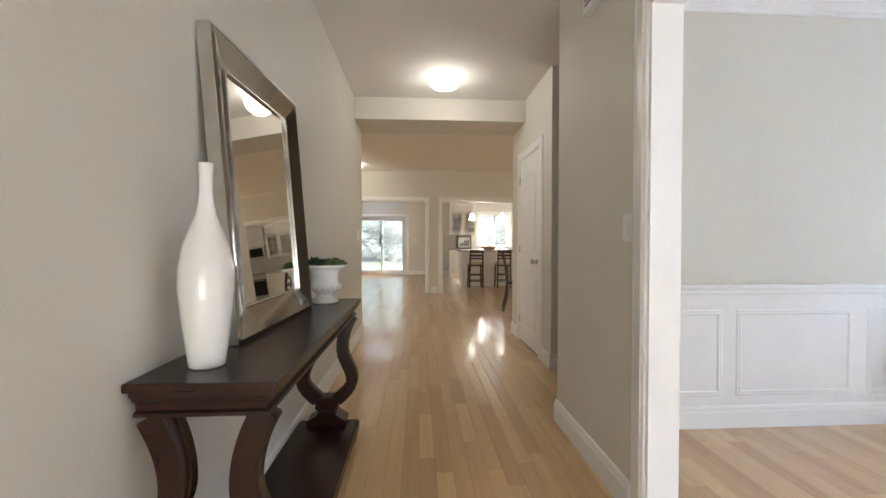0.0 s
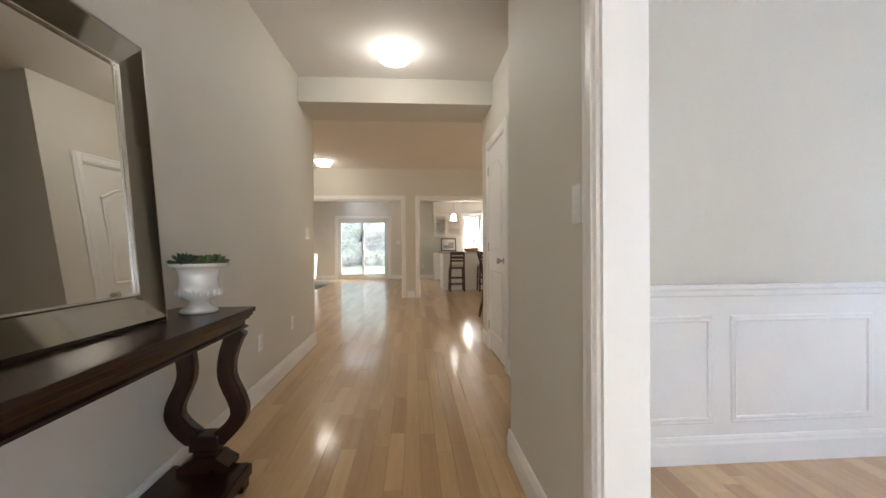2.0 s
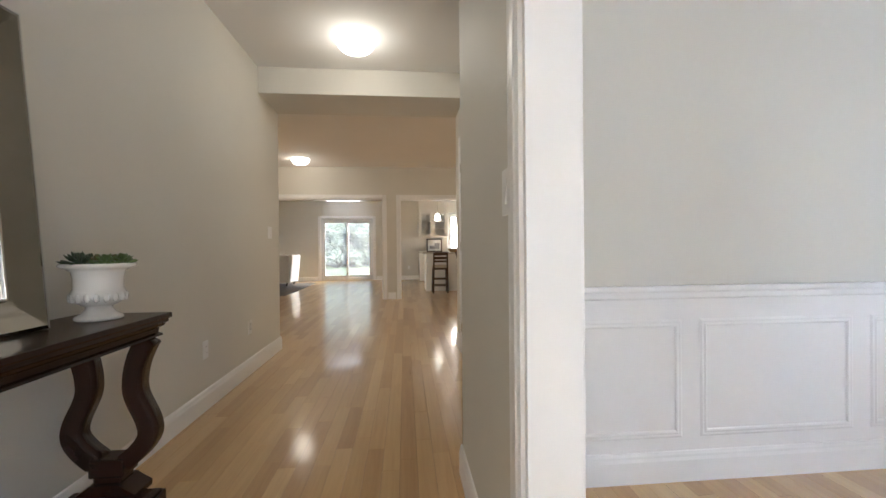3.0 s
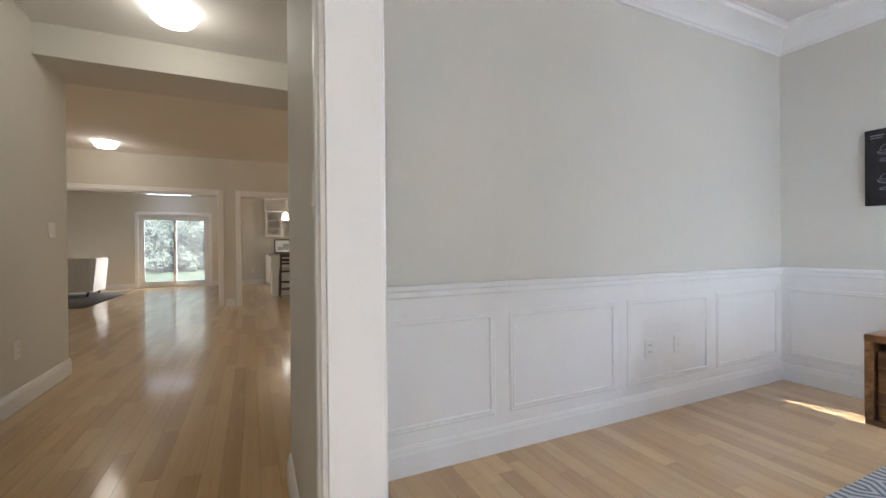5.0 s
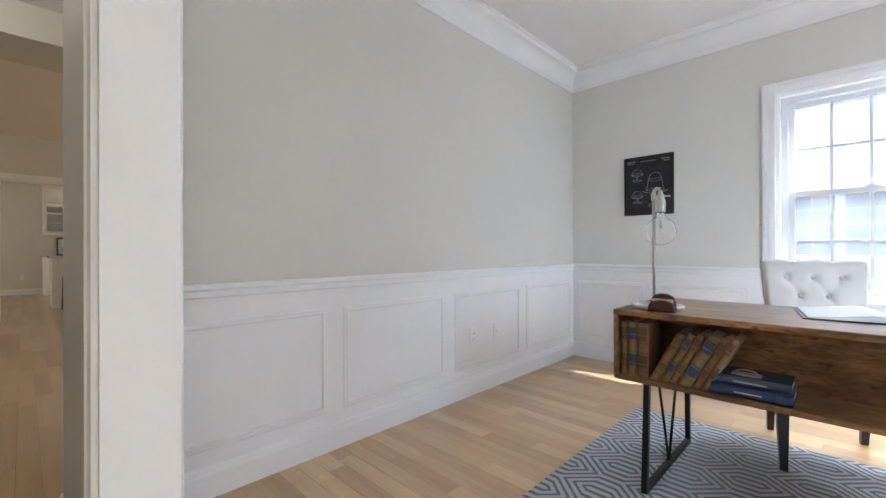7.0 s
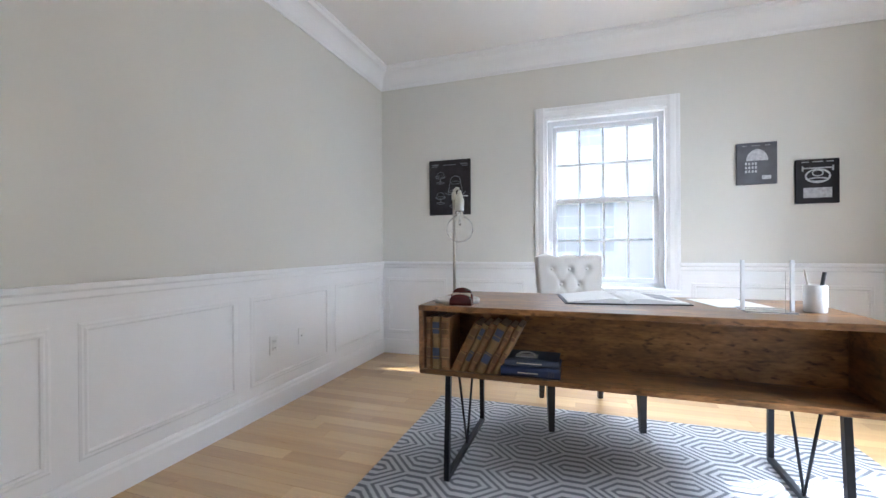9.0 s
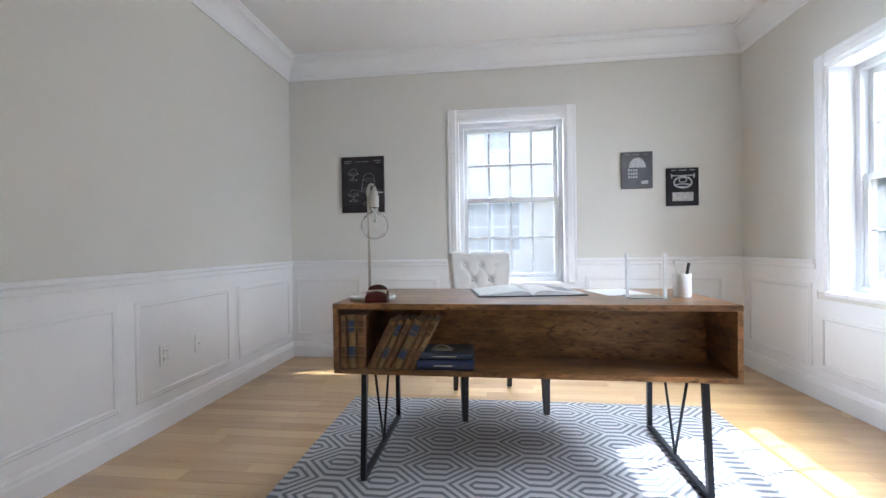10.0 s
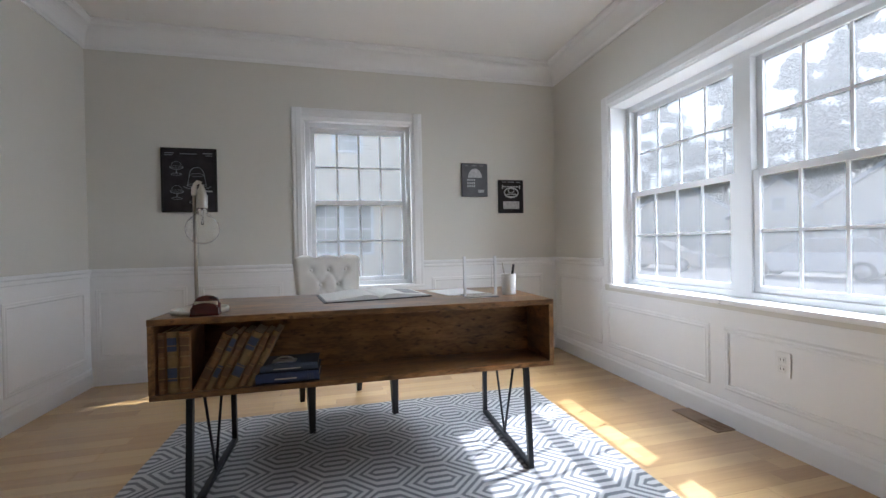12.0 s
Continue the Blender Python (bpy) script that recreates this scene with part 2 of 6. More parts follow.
def lathe(profile, seg=32, bm=None, at=(0, 0, 0), flute=0.0, flutes=12):
    """A turned shape from (radius, height) pairs."""
    bm = bm or bmesh.new()
    rings = []
    for r, z in profile:
        ring = []
        for i in range(seg):
            a = 2 * math.pi * i / seg
            k = r * (1 + flute * math.cos(flutes * a)) if flute else r
            ring.append(bm.verts.new((at[0] + k * math.cos(a), at[1] + k * math.sin(a), at[2] + z)))
        rings.append(ring)
    for lo, hi in zip(rings, rings[1:]):
        for i in range(seg):
            bm.faces.new((lo[i], lo[(i + 1) % seg], hi[(i + 1) % seg], hi[i]))
    if profile[0][0] > 1e-4:
        bm.faces.new(rings[0])
    if profile[-1][0] > 1e-4:
        bm.faces.new(rings[-1])
    bmesh.ops.remove_doubles(bm, verts=bm.verts, dist=1e-5)
    bmesh.ops.recalc_face_normals(bm, faces=bm.faces)
    for f in bm.faces:
        f.smooth = True
    return bm


def tube(points, r, seg=8, bm=None, ends=None):
    """A round or square bar along points, r its half width (ends: other half width at the last point)."""
    bm = bm or bmesh.new()
    pts = [Vector(p) for p in points]
    rings = []
    for i, p in enumerate(pts):
        d = (pts[min(i + 1, len(pts) - 1)] - pts[max(i - 1, 0)]).normalized()
        ref = Vector((0, 0, 1)) if abs(d.z) < 0.9 else Vector((0, 1, 0))
        u = d.cross(ref).normalized()
        w = d.cross(u)
        rr = r if ends is None else r + (ends - r) * i / (len(pts) - 1)
        rr = rr * (1.414 if seg == 4 else 1)
        off = math.pi / 4 if seg == 4 else 0
        rings.append([bm.verts.new(p + rr * (math.cos(off + 2 * math.pi * k / seg) * u + math.sin(off + 2 * math.pi * k / seg) * w)) for k in range(seg)])
    for lo, hi in zip(rings, rings[1:]):
        for k in range(seg):
            f = bm.faces.new((lo[k], lo[(k + 1) % seg], hi[(k + 1) % seg], hi[k]))
            f.smooth = seg > 4
    bm.faces.new(rings[0])
    bm.faces.new(rings[-1])
    bmesh.ops.recalc_face_normals(bm, faces=bm.faces)
    return bm


def mesh_of(name, bm, material):
    me = bpy.data.meshes.new(name)
    bm.to_mesh(me)
    bm.free()
    me.materials.append(material)
    return me


def part(name, bm, material, parent, label=""):
    ob = new(name, mesh_of(name, bm, material))
    ob.parent = parent
    return tagged(ob, label)


def thing(name, label, category, m=None, group=""):
    ob = tagged(new(name), label, category, group)
    ob.empty_display_size = 0.1
    if m is not None:
        ob.matrix_basis = m
    return ob


def setting(name, bm, material, label="", category=""):
    return tagged(new(name, mesh_of(name, bm, material)), label, category, kind="structure")


def wall_with_window(face, near, far, a, b, hole, h):
    """One wall slab from near to far, a to b along its face, with a window hole (a0, a1, z0, z1) through it."""
    bm = bmesh.new()
    rings = []
    for d in (near, far):
        for u0, u1, z0, z1 in ((a, b, 0, h), hole):
            rings.append([bm.verts.new((d, u, z) if face == "x" else (u, d, z)) for u, z in ((u0, z0), (u1, z0), (u1, z1), (u0, z1))])
    no, ni, fo, fi = rings
    for p, q in ((no, ni), (fo, fi), (no, fo), (ni, fi)):
        for k in range(4):
            bm.faces.new((p[k], p[(k + 1) % 4], q[(k + 1) % 4], q[k]))
    bmesh.ops.recalc_face_normals(bm, faces=bm.faces)
    return bm


# ---- the shell ----
H = 2.68
T = 0.145
HX0, HX1 = -0.275, 1.285
SX0, SX1, SY0, SY1 = 1.405, 4.848, -0.745, 3.07
BY0, BY1, BZ = 5.17, 5.75, 2.445
DX = 1.587
FY = 9.755
KY = 14.8
HEAD = 2.03

setting("subfloor", boxes([(-6.2, 6.3, -1.9, 15.0, -0.2, -0.018)]), M_SUB, "dark joints under the oak boards", "floor")
setting("ceiling", prism([(-6.2, BY1 - T), (HX0 - T, BY1 - T), (HX0 - T, -2.05), (SX0, -2.05), (SX0, SY0 - 0.235), (SX1 + T, SY0 - 0.235), (SX1 + T, BY1 - T), (6.3, BY1 - T), (6.3, 15.0), (-6.2, 15.0)], "z", H, H + 0.2), M_CEIL, "smooth off-white painted ceiling", "ceiling")

w_left = setting("wall_hall_west", boxes([(HX0 - T, HX0, -1.9, BY1, 0, H)]), M_WALL, "greige painted hall wall", "wall")
w_front = setting("wall_front", boxes([(HX0 - T, SX0, -2.05, -1.9, 0, H)]), M_WALL, "greige painted wall behind the entry", "wall")
OP0, OP1 = 0.45, 2.215
w_stub = setting("wall_hall_east", prism([(-1.9, 0), (OP0, 0), (OP0, HEAD), (OP1, HEAD), (OP1, 0), (SY1 + T, 0), (SY1 + T, H), (-1.9, H)], "x", HX1, SX0), M_WALL,
                 "greige painted wall with a wide cased opening", "wall")
w_north = setting("wall_study_north", boxes([(SX0, SX1 + T, SY1, SY1 + T, 0, H)]), M_WALL, "greige study wall above white wainscot", "wall")
WE = (0.637, 1.543, 0.66, 2.062)
w_east = setting("wall_study_east", wall_with_window("x", SX1, SX1 + T, SY0, SY1, WE, H), M_WALL, "greige study wall above white wainscot", "wall")
WS = (2.13, 4.005, 0.67, 2.02)
TS = 0.235
w_south = setting("wall_study_south", wall_with_window("y", SY0, SY0 - TS, SX0, SX1 + T, WS, H), M_WALL, "greige study wall above white wainscot", "wall")
w_recess = setting("wall_recess", boxes([(DX, 3.4, 4.26, 4.26 + T, 0, H)]), M_WALL, "greige wall of the side passage", "wall")
setting("wall_recess_end", boxes([(3.4, 3.4 + T, SY1 + T, 4.26 + T, 0, H)]), M_WALL, "greige end wall of the side passage", "wall")
DY0, DY1, DH = 4.60, 5.36, 2.04
w_door = setting("wall_closet", boxes([(DX, DX + T, 4.405, DY0, 0, H), (DX, DX + T, DY1, BY1, 0, H), (DX, DX + T, DY0, DY1, DH, H)]), M_WALL,
                 "greige closet wall with a panel door", "wall")
setting("beam", boxes([(HX0, DX, BY0, BY1, BZ, H)]), M_WALL, "dropped greige header across the hall", "beam")
setting("wall_living_south_west", boxes([(-6.2, HX0 - T, BY1 - T, BY1, 0, H)]), M_WALL, "greige living room wall", "wall")
setting("wall_dining_south", boxes([(DX + T, 6.3, BY1 - T, BY1, 0, H)]), M_WALL, "greige dining room wall", "wall")
setting("wall_living_west", boxes([(-6.2, -6.05, BY1, 15.0, 0, H)]), M_WALL, "greige living room wall", "wall")
setting("wall_dining_east", boxes([(6.15, 6.3, BY1, 15.0, 0, H)]), M_WALL, "greige dining room wall", "wall")
w_part = setting("wall_partition", boxes([(-6.05, -4.2, FY, FY + T, 0, H), (0.59, 0.93, FY, FY + T, 0, H), (4.6, 6.15, FY, FY + T, 0, H), (-4.2, 0.59, FY, FY + T, HEAD, H), (0.93, 4.6, FY, FY + T, HEAD, H)]),
                 M_WALL, "greige header and slim post between two wide openings", "wall")
SL = (-1.65, 0.0, 0.04, 1.99)
KW = (2.5, 3.55, 0.98, 2.1)
w_back = setting("wall_back", boxes([(-6.05, SL[0], KY, KY + T, 0, H), (SL[1], KW[0], KY, KY + T, 0, H), (KW[1], 6.15, KY, KY + T, 0, H), (SL[0], SL[1], KY, KY + T, 0, SL[2]), (SL[0], SL[1], KY, KY + T, SL[3], H),
                             (KW[0], KW[1], KY, KY + T, 0, KW[2]), (KW[0], KW[1], KY, KY + T, KW[3], H)]), M_WALL, "greige back wall with a sliding door and kitchen window", "wall")

# ---- trim ----
BASE = [(0, 0), (0.016, 0), (0.016, 0.095), (0.012, 0.108), (0.011, 0.118), (0.006, 0.130), (0, 0.132)]
CROWN = [(0, 0), (0.010, 0), (0.013, 0.014), (0.020, 0.022)] + [(0.020 + 0.078 * (1 - math.cos(k * math.pi / 16)), 0.022 + 0.118 * math.sin(k * math.pi / 16)) for k in range(1, 9)] + [(0.102, 0.146), (0.106, 0.166), (0.116, 0.172), (0.116, 0.188), (0, 0.188)]
RAIL = [(0, 0), (0.010, 0), (0.012, 0.030), (0.020, 0.038), (0.022, 0.060), (0.034, 0.070), (0.036, 0.090), (0, 0.090)]
CASE = [(0, 0), (0.012, 0), (0.016, 0.012), (0.020, 0.016), (0.018, 0.050), (0.014, 0.060), (0.016, 0.078), (0.011, 0.090), (0, 0.090)]


def run(profile, face, side, at, a, b, z=0.0):
    """A moulding along a wall: face x or y names the wall's plane, at its place, side the way that the moulding stands out."""
    return prism([(at + side * u, z + v) for u, v in profile], "y" if face == "x" else "x", a, b)


def cased(parent, face, side, at, a, b, z0, z1, w=0.09, sill=False):
    """Casing round an opening on a wall face, standing out to one side: two legs and a head (and a sill)."""
    def leg(c, way):
        out = [(at + side * u, c + way * v) if face == "x" else (c + way * v, at + side * u) for u, v in CASE]
        return prism(out, "z", z0, z1 + w)
    part("casing", leg(a, -1), M_TRIM, parent)
    part("casing", leg(b, 1), M_TRIM, parent)
    part("casing", run(CASE, face, side, at, a - 0.001, b + 0.001, z1), M_TRIM, parent)


for name, parent, face, side, at, a, b in (
        ("b", w_left, "x", 1, HX0, -1.9, BY1 + 0.016), ("b", w_stub, "x", -1, HX1, OP1 + 0.105, SY1 + T + 0.016), ("b", w_stub, "x", -1, HX1, -1.9, OP0 - 0.105),
        ("b", w_stub, "y", 1, SY1 + T, HX1, SX0), ("b", w_north, "y", 1, SY1 + T, SX0, 3.4), ("b", w_recess, "y", -1, 4.26, DX - 0.016, 3.4), ("b", w_door, "x", -1, DX, 4.26, DY0 - 0.092), ("b", w_door, "x", -1, DX, DY1 + 0.092, BY1),
        ("b", w_back, "y", -1, KY, -6.0, SL[0] - 0.1), ("b", w_back, "y", -1, KY, SL[1] + 0.1, 1.48), ("b", w_part, "y", -1, FY, -6.0, -4.3), ("b", w_part, "y", -1, FY, 0.685, 0.835), ("b", w_part, "y", 1, FY + T, 0.685, 0.835)):
    part("baseboard", run(BASE, face, side, at, a, b), M_TRIM, parent)
for c in (w_stub,):
    cased(c, "x", -1, HX1, OP0, OP1, 0, HEAD, 0.09)
    cased(c, "x", 1, SX0, OP0, OP1, 0, HEAD, 0.09)
    part("jamb", boxes([(HX1 - 0.002, SX0 + 0.002, OP1 - 0.016, OP1 + 0.002, 0, HEAD), (HX1 - 0.002, SX0 + 0.002, OP0 - 0.002, OP0 + 0.016, 0, HEAD), (HX1 - 0.002, SX0 + 0.002, OP0, OP1, HEAD - 0.016, HEAD + 0.002)], 0.002), M_TRIM, c)
cased(w_door, "x", -1, DX, DY0, DY1, 0, DH, 0.09)
for a, b in ((-4.2, 0.59 - 0.018), (0.93 + 0.018, 4.6)):
    cased(w_part, "y", -1, FY, a, b, 0, HEAD, 0.09)
    part("jamb", boxes([(a - 0.016, a + 0.002, FY - 0.002, FY + T + 0.002, 0, HEAD), (b - 0.002, b + 0.016, FY - 0.002, FY + T + 0.002, 0, HEAD), (a, b, FY - 0.002, FY + T + 0.002, HEAD - 0.016, HEAD + 0.002)]), M_TRIM, w_part)

# wainscot, rails, panels, baseboards and crown of the study
RZ = 0.775


def panel(parent, face, side, at, a, b, z0, z1):
    """A picture-frame moulding on a wainscot."""
    w = 0.034
    prof = [(0, 0), (0.002, 0), (0.006, 0.009), (0.005, 0.017), (0.008, 0.025), (0.006, 0.031), (0.002, w), (0, w)]
    bm = bmesh.new()
    corners = [(a, z0), (b, z0), (b, z1), (a, z1)]
    rings = []
    for (c, z), (sc, sz) in zip(corners, ((1, 1), (-1, 1), (-1, -1), (1, -1))):
        ring = []
        for u, v in prof:
            p = (at + side * u, c + sc * v, z + sz * v) if face == "x" else (c + sc * v, at + side * u, z + sz * v)
            ring.append(bm.verts.new(p))
        rings.append(ring)
    n = len(prof)
    for i in range(4):
        lo, hi = rings[i], rings[(i + 1) % 4]
        for k in range(n):
            bm.faces.new((lo[k], lo[(k + 1) % n], hi[(k + 1) % n], hi[k]))
    bmesh.ops.recalc_face_normals(bm, faces=bm.faces)
    part("panel_moulding", bm, M_TRIM, parent)


def sheet(face, side, at, a, b, z0, z1, t=0.005):
    lo, hi = sorted((at, at + side * t))
    return (lo, hi, a, b, z0, z1) if face == "x" else (a, b, lo, hi, z0, z1)


for parent, face, side, at, spans, panels, low in (
        (w_north, "y", -1, SY1, [(SX0, SX1)], [(1.50, 2.248), (2.333, 3.088), (3.180, 3.950), (4.035, 4.79)], []),
        (w_east, "x", -1, SX1, [(SY0, WE[0] - 0.085), (WE[1] + 0.085, SY1)], [(2.42, 3.03), (1.72, 2.335), (-0.60, 0.48)], [(0.60, 1.585)]),
        (w_south, "y", 1, SY0, [(SX0, WS[0] - 0.085), (WS[1] + 0.085, SX1)], [(4.13, 4.78), (1.50, 1.98)], [(3.151, 4.07), (2.06, 3.064)])):
    at2 = at + side * 0.005
    part("wainscot", boxes([sheet(face, side, at, a, b, 0, RZ + 0.02) for a, b in spans] + ([sheet(face, side, at, WE[0] - 0.085, WE[1] + 0.085, 0, 0.565)] if face == "x" else [])
                           + ([sheet(face, side, at, WS[0] - 0.085, WS[1] + 0.085, 0, 0.62)] if face == "y" and low else [])), M_TRIM, parent)
    for a, b in spans:
        part("chair_rail", run(RAIL, face, side, at, a, b, RZ), M_TRIM, parent)
    lo, hi = (SX0, SX1) if face == "y" else (SY0, SY1)
    part("baseboard", run(BASE, face, side, at2, lo, hi), M_TRIM, parent)
    part("crown", run(CROWN, face, side, at, lo, hi, H - 0.188), M_TRIM, parent)
    for a, b in panels:
        panel(parent, face, side, at2, a, b, 0.19, 0.715)
    for a, b in low:
        panel(parent, face, side, at2, a, b, 0.19, 0.53)
part("crown", run(CROWN, "x", 1, SX0, SY0, SY1, H - 0.188), M_TRIM, w_stub)

# ---- windows ----


def sash_window(name, label, face, out, at, a, b, z0, z1, cols, meet, casing, deep=0.0, lined=(True, True)):
    """A double-hung window in a wall: its glass plane stands back by out; a and b run along the wall."""
    w = tagged(new(name), label, "window", kind="structure")

    def bar(a0, a1, d0, d1, c0, c1):
        lo, hi = sorted((at + out * d0, at + out * d1))
        return (lo, hi, a0, a1, c0, c1) if face == "x" else (a0, a1, lo, hi, c0, c1)

    f0, f1 = 0.055 + deep, 0.14 + deep
    part("window_frame", boxes([bar(a - 0.002, a + 0.05, f0, f1, z0, z1), bar(b - 0.05, b + 0.002, f0, f1, z0, z1), bar(a, b, f0 + 0.001, f1 - 0.001, z1 - 0.05, z1 + 0.002), bar(a, b, f0 + 0.001, f1 - 0.001, z0 - 0.002, z0 + 0.04)], 0.003), M_VINYL, w)
    for q, wanted in ((bar(a - 0.002, a + 0.012, -0.004, f0 + 0.005, z0, z1), lined[0]), (bar(b - 0.012, b + 0.002, -0.004, f0 + 0.005, z0, z1), lined[1]), (bar(a, b, -0.003, f0 + 0.005, z1 - 0.012, z1 + 0.002), True)):
        if wanted:
            part("reveal", boxes([q], 0.003), M_TRIM, w)
    part("window_sill", boxes([bar(a + 0.001, b - 0.001, -0.03, f0 + 0.005, z0 - 0.022, z0 + 0.004)], 0.004), M_TRIM, w)
    for k, (c0, c1, d) in enumerate(((z0 + 0.04, meet + 0.018, 0.066 + deep), (meet - 0.018, z1 - 0.05, 0.098 + deep))):
        f = 0.034
        s0, s1 = a + 0.05, b - 0.05
        sash = part("sash", boxes([bar(s0, s0 + f, d, d + 0.03, c0, c1), bar(s1 - f, s1, d, d + 0.03, c0, c1), bar(s0 + f, s1 - f, d + 0.001, d + 0.029, c0, c0 + 0.036), bar(s0 + f, s1 - f, d + 0.001, d + 0.029, c1 - 0.036, c1)], 0.003), M_VINYL, w)
        g0, g1 = s0 + f, s1 - f
        rows = [bar(g0 + (g1 - g0) * i / cols - 0.007, g0 + (g1 - g0) * i / cols + 0.007, d + 0.008, d + 0.022, c0 + 0.03, c1 - 0.03) for i in range(1, cols)]
        zm = (c0 + c1) / 2
        rows.append(bar(g0, g1, d + 0.009, d + 0.021, zm - 0.007, zm + 0.007))
        part("muntin", boxes(rows), M_VINYL, sash)
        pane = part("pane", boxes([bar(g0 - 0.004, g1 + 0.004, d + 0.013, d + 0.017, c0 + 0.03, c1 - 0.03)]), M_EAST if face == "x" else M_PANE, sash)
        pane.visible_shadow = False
    mid = (a + b) / 2
    part("latch", boxes([bar(mid - 0.03, mid + 0.03, 0.072 + deep, 0.098 + deep, meet + 0.018, meet + 0.030)], 0.003), M_VINYL, w)
    return w


win_e = sash_window("window_1", "white double-hung window with divided panes and wide casing", "x", 1, SX1, WE[0], WE[1], WE[2], WE[3], 4, 1.375, True)
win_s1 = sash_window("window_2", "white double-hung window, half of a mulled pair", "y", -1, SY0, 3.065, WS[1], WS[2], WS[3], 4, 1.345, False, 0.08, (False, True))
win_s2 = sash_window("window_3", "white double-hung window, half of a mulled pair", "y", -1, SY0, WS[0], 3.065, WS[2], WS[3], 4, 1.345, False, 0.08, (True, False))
cased(w_east, "x", -1, SX1, WE[0], WE[1], WE[2] - 0.0, WE[3], 0.09)
part("casing", run(CASE, "x", -1, SX1, WE[0] - 0.09, WE[1] + 0.09, WE[2] - 0.09), M_TRIM, w_east)
cased(w_south, "y", 1, SY0, WS[0], WS[1], WS[2], WS[3], 0.08)

# sliding door
sl = tagged(new("door_slider"), "white sliding glass door to the garden", "sliding door", kind="structure")
part("door_frame", boxes([(SL[0], SL[0] + 0.06, KY + 0.01, KY + 0.13, SL[2], SL[3]), (SL[1] - 0.06, SL[1], KY + 0.01, KY + 0.13, SL[2], SL[3]), (SL[0], SL[1], KY + 0.011, KY + 0.129, SL[3] - 0.06, SL[3]), (SL[0], SL[1], KY + 0.011, KY + 0.129, SL[2], SL[2] + 0.05)], 0.004), M_VINYL, sl)
cx = (SL[0] + SL[1]) / 2
for a, b, d in ((SL[0] + 0.06, cx + 0.03, 0.03), (cx - 0.03, SL[1] - 0.06, 0.075)):
    leaf = part("sliding_leaf", boxes([(a, a + 0.06, KY + d, KY + d + 0.035, 0.09, SL[3] - 0.06), (b - 0.06, b, KY + d, KY + d + 0.035, 0.09, SL[3] - 0.06), (a, b, KY + d + 0.001, KY + d + 0.034, 0.09, 0.16), (a, b, KY + d + 0.001, KY + d + 0.034, SL[3] - 0.13, SL[3] - 0.06)], 0.003), M_VINYL, sl)
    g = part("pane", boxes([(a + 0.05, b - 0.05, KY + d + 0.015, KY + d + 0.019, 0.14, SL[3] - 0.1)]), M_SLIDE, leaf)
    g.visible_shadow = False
cased(w_back, "y", -1, KY, SL[0], SL[1], 0, SL[3], 0.08)
kw = tagged(new("window_kitchen"), "white kitchen casement window over the sink", "window", kind="structure")
part("window_frame", boxes([(KW[0], KW[0] + 0.06, KY + 0.02, KY + 0.12, KW[2], KW[3]), (KW[1] - 0.06, KW[1], KY + 0.02, KY + 0.12, KW[2], KW[3]), (KW[0], KW[1], KY + 0.021, KY + 0.119, KW[3] - 0.06, KW[3]), (KW[0], KW[1], KY + 0.021, KY + 0.119, KW[2], KW[2] + 0.06),
                             (3.0, 3.09, KY + 0.022, KY + 0.118, KW[2] + 0.06, KW[3] - 0.06)], 0.004), M_VINYL, kw)
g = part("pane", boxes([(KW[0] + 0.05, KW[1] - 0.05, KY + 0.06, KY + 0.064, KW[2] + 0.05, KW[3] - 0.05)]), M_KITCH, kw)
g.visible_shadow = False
cased(w_back, "y", -1, KY, KW[0], KW[1], KW[2], KW[3], 0.08)

# ---- the hall ----
# console table with lyre ends
TX0, TX1, TY0, TY1 = HX0 + 0.006, 0.080, 1.68, 3.12
TC = (TX0 + TX1) / 2
table = thing("console_table", "espresso-stained console table with lyre-shaped ends against the hall wall", "table", pose(TC, (TY0 + TY1) / 2, 0))
hw, hl = (TX1 - TX0) / 2, (TY1 - TY0) / 2
part("tabletop", boxes([(-hw, hw, -hl, hl, 0.768, 0.79)], 0.005), M_ESP, table)
bm, loops = bmesh.new(), []
for inset, z in ((0.010, 0.7675), (0.010, 0.754), (0.018, 0.749), (0.021, 0.740), (0.033, 0.733), (0.035, 0.715), (0.026, 0.710), (0.024, 0.702)):
    back = -hw + min(inset, 0.01)
    loops.append([bm.verts.new(p) for p in ((back, -hl + inset, z), (hw - inset, -hl + inset, z), (hw - inset, hl - inset, z), (back, hl - inset, z))])
for lo, hi in zip(loops, loops[1:]):
    for k in range(4):
        bm.faces.new((lo[k], lo[(k + 1) % 4], hi[(k + 1) % 4], hi[k]))
bm.faces.new(loops[0])
bm.faces.new(loops[-1])
bmesh.ops.recalc_face_normals(bm, faces=bm.faces)
part("apron", bm, M_ESP, table)
part("lower_shelf", boxes([(-hw + 0.004, hw - 0.004, -hl + 0.05, hl - 0.05, 0.05, 0.098), (-hw + 0.014, hw - 0.014, -hl + 0.06, hl - 0.06, 0.098, 0.106)], 0.004), M_ESP, table)
for y in (-hl + 0.09, hl - 0.09):
    for x in (-hw + 0.05, hw - 0.05):
        part("foot", boxes([(x - 0.035, x + 0.035, y - 0.035, y + 0.035, 0.0, 0.05)], 0.006), M_ESP, table)


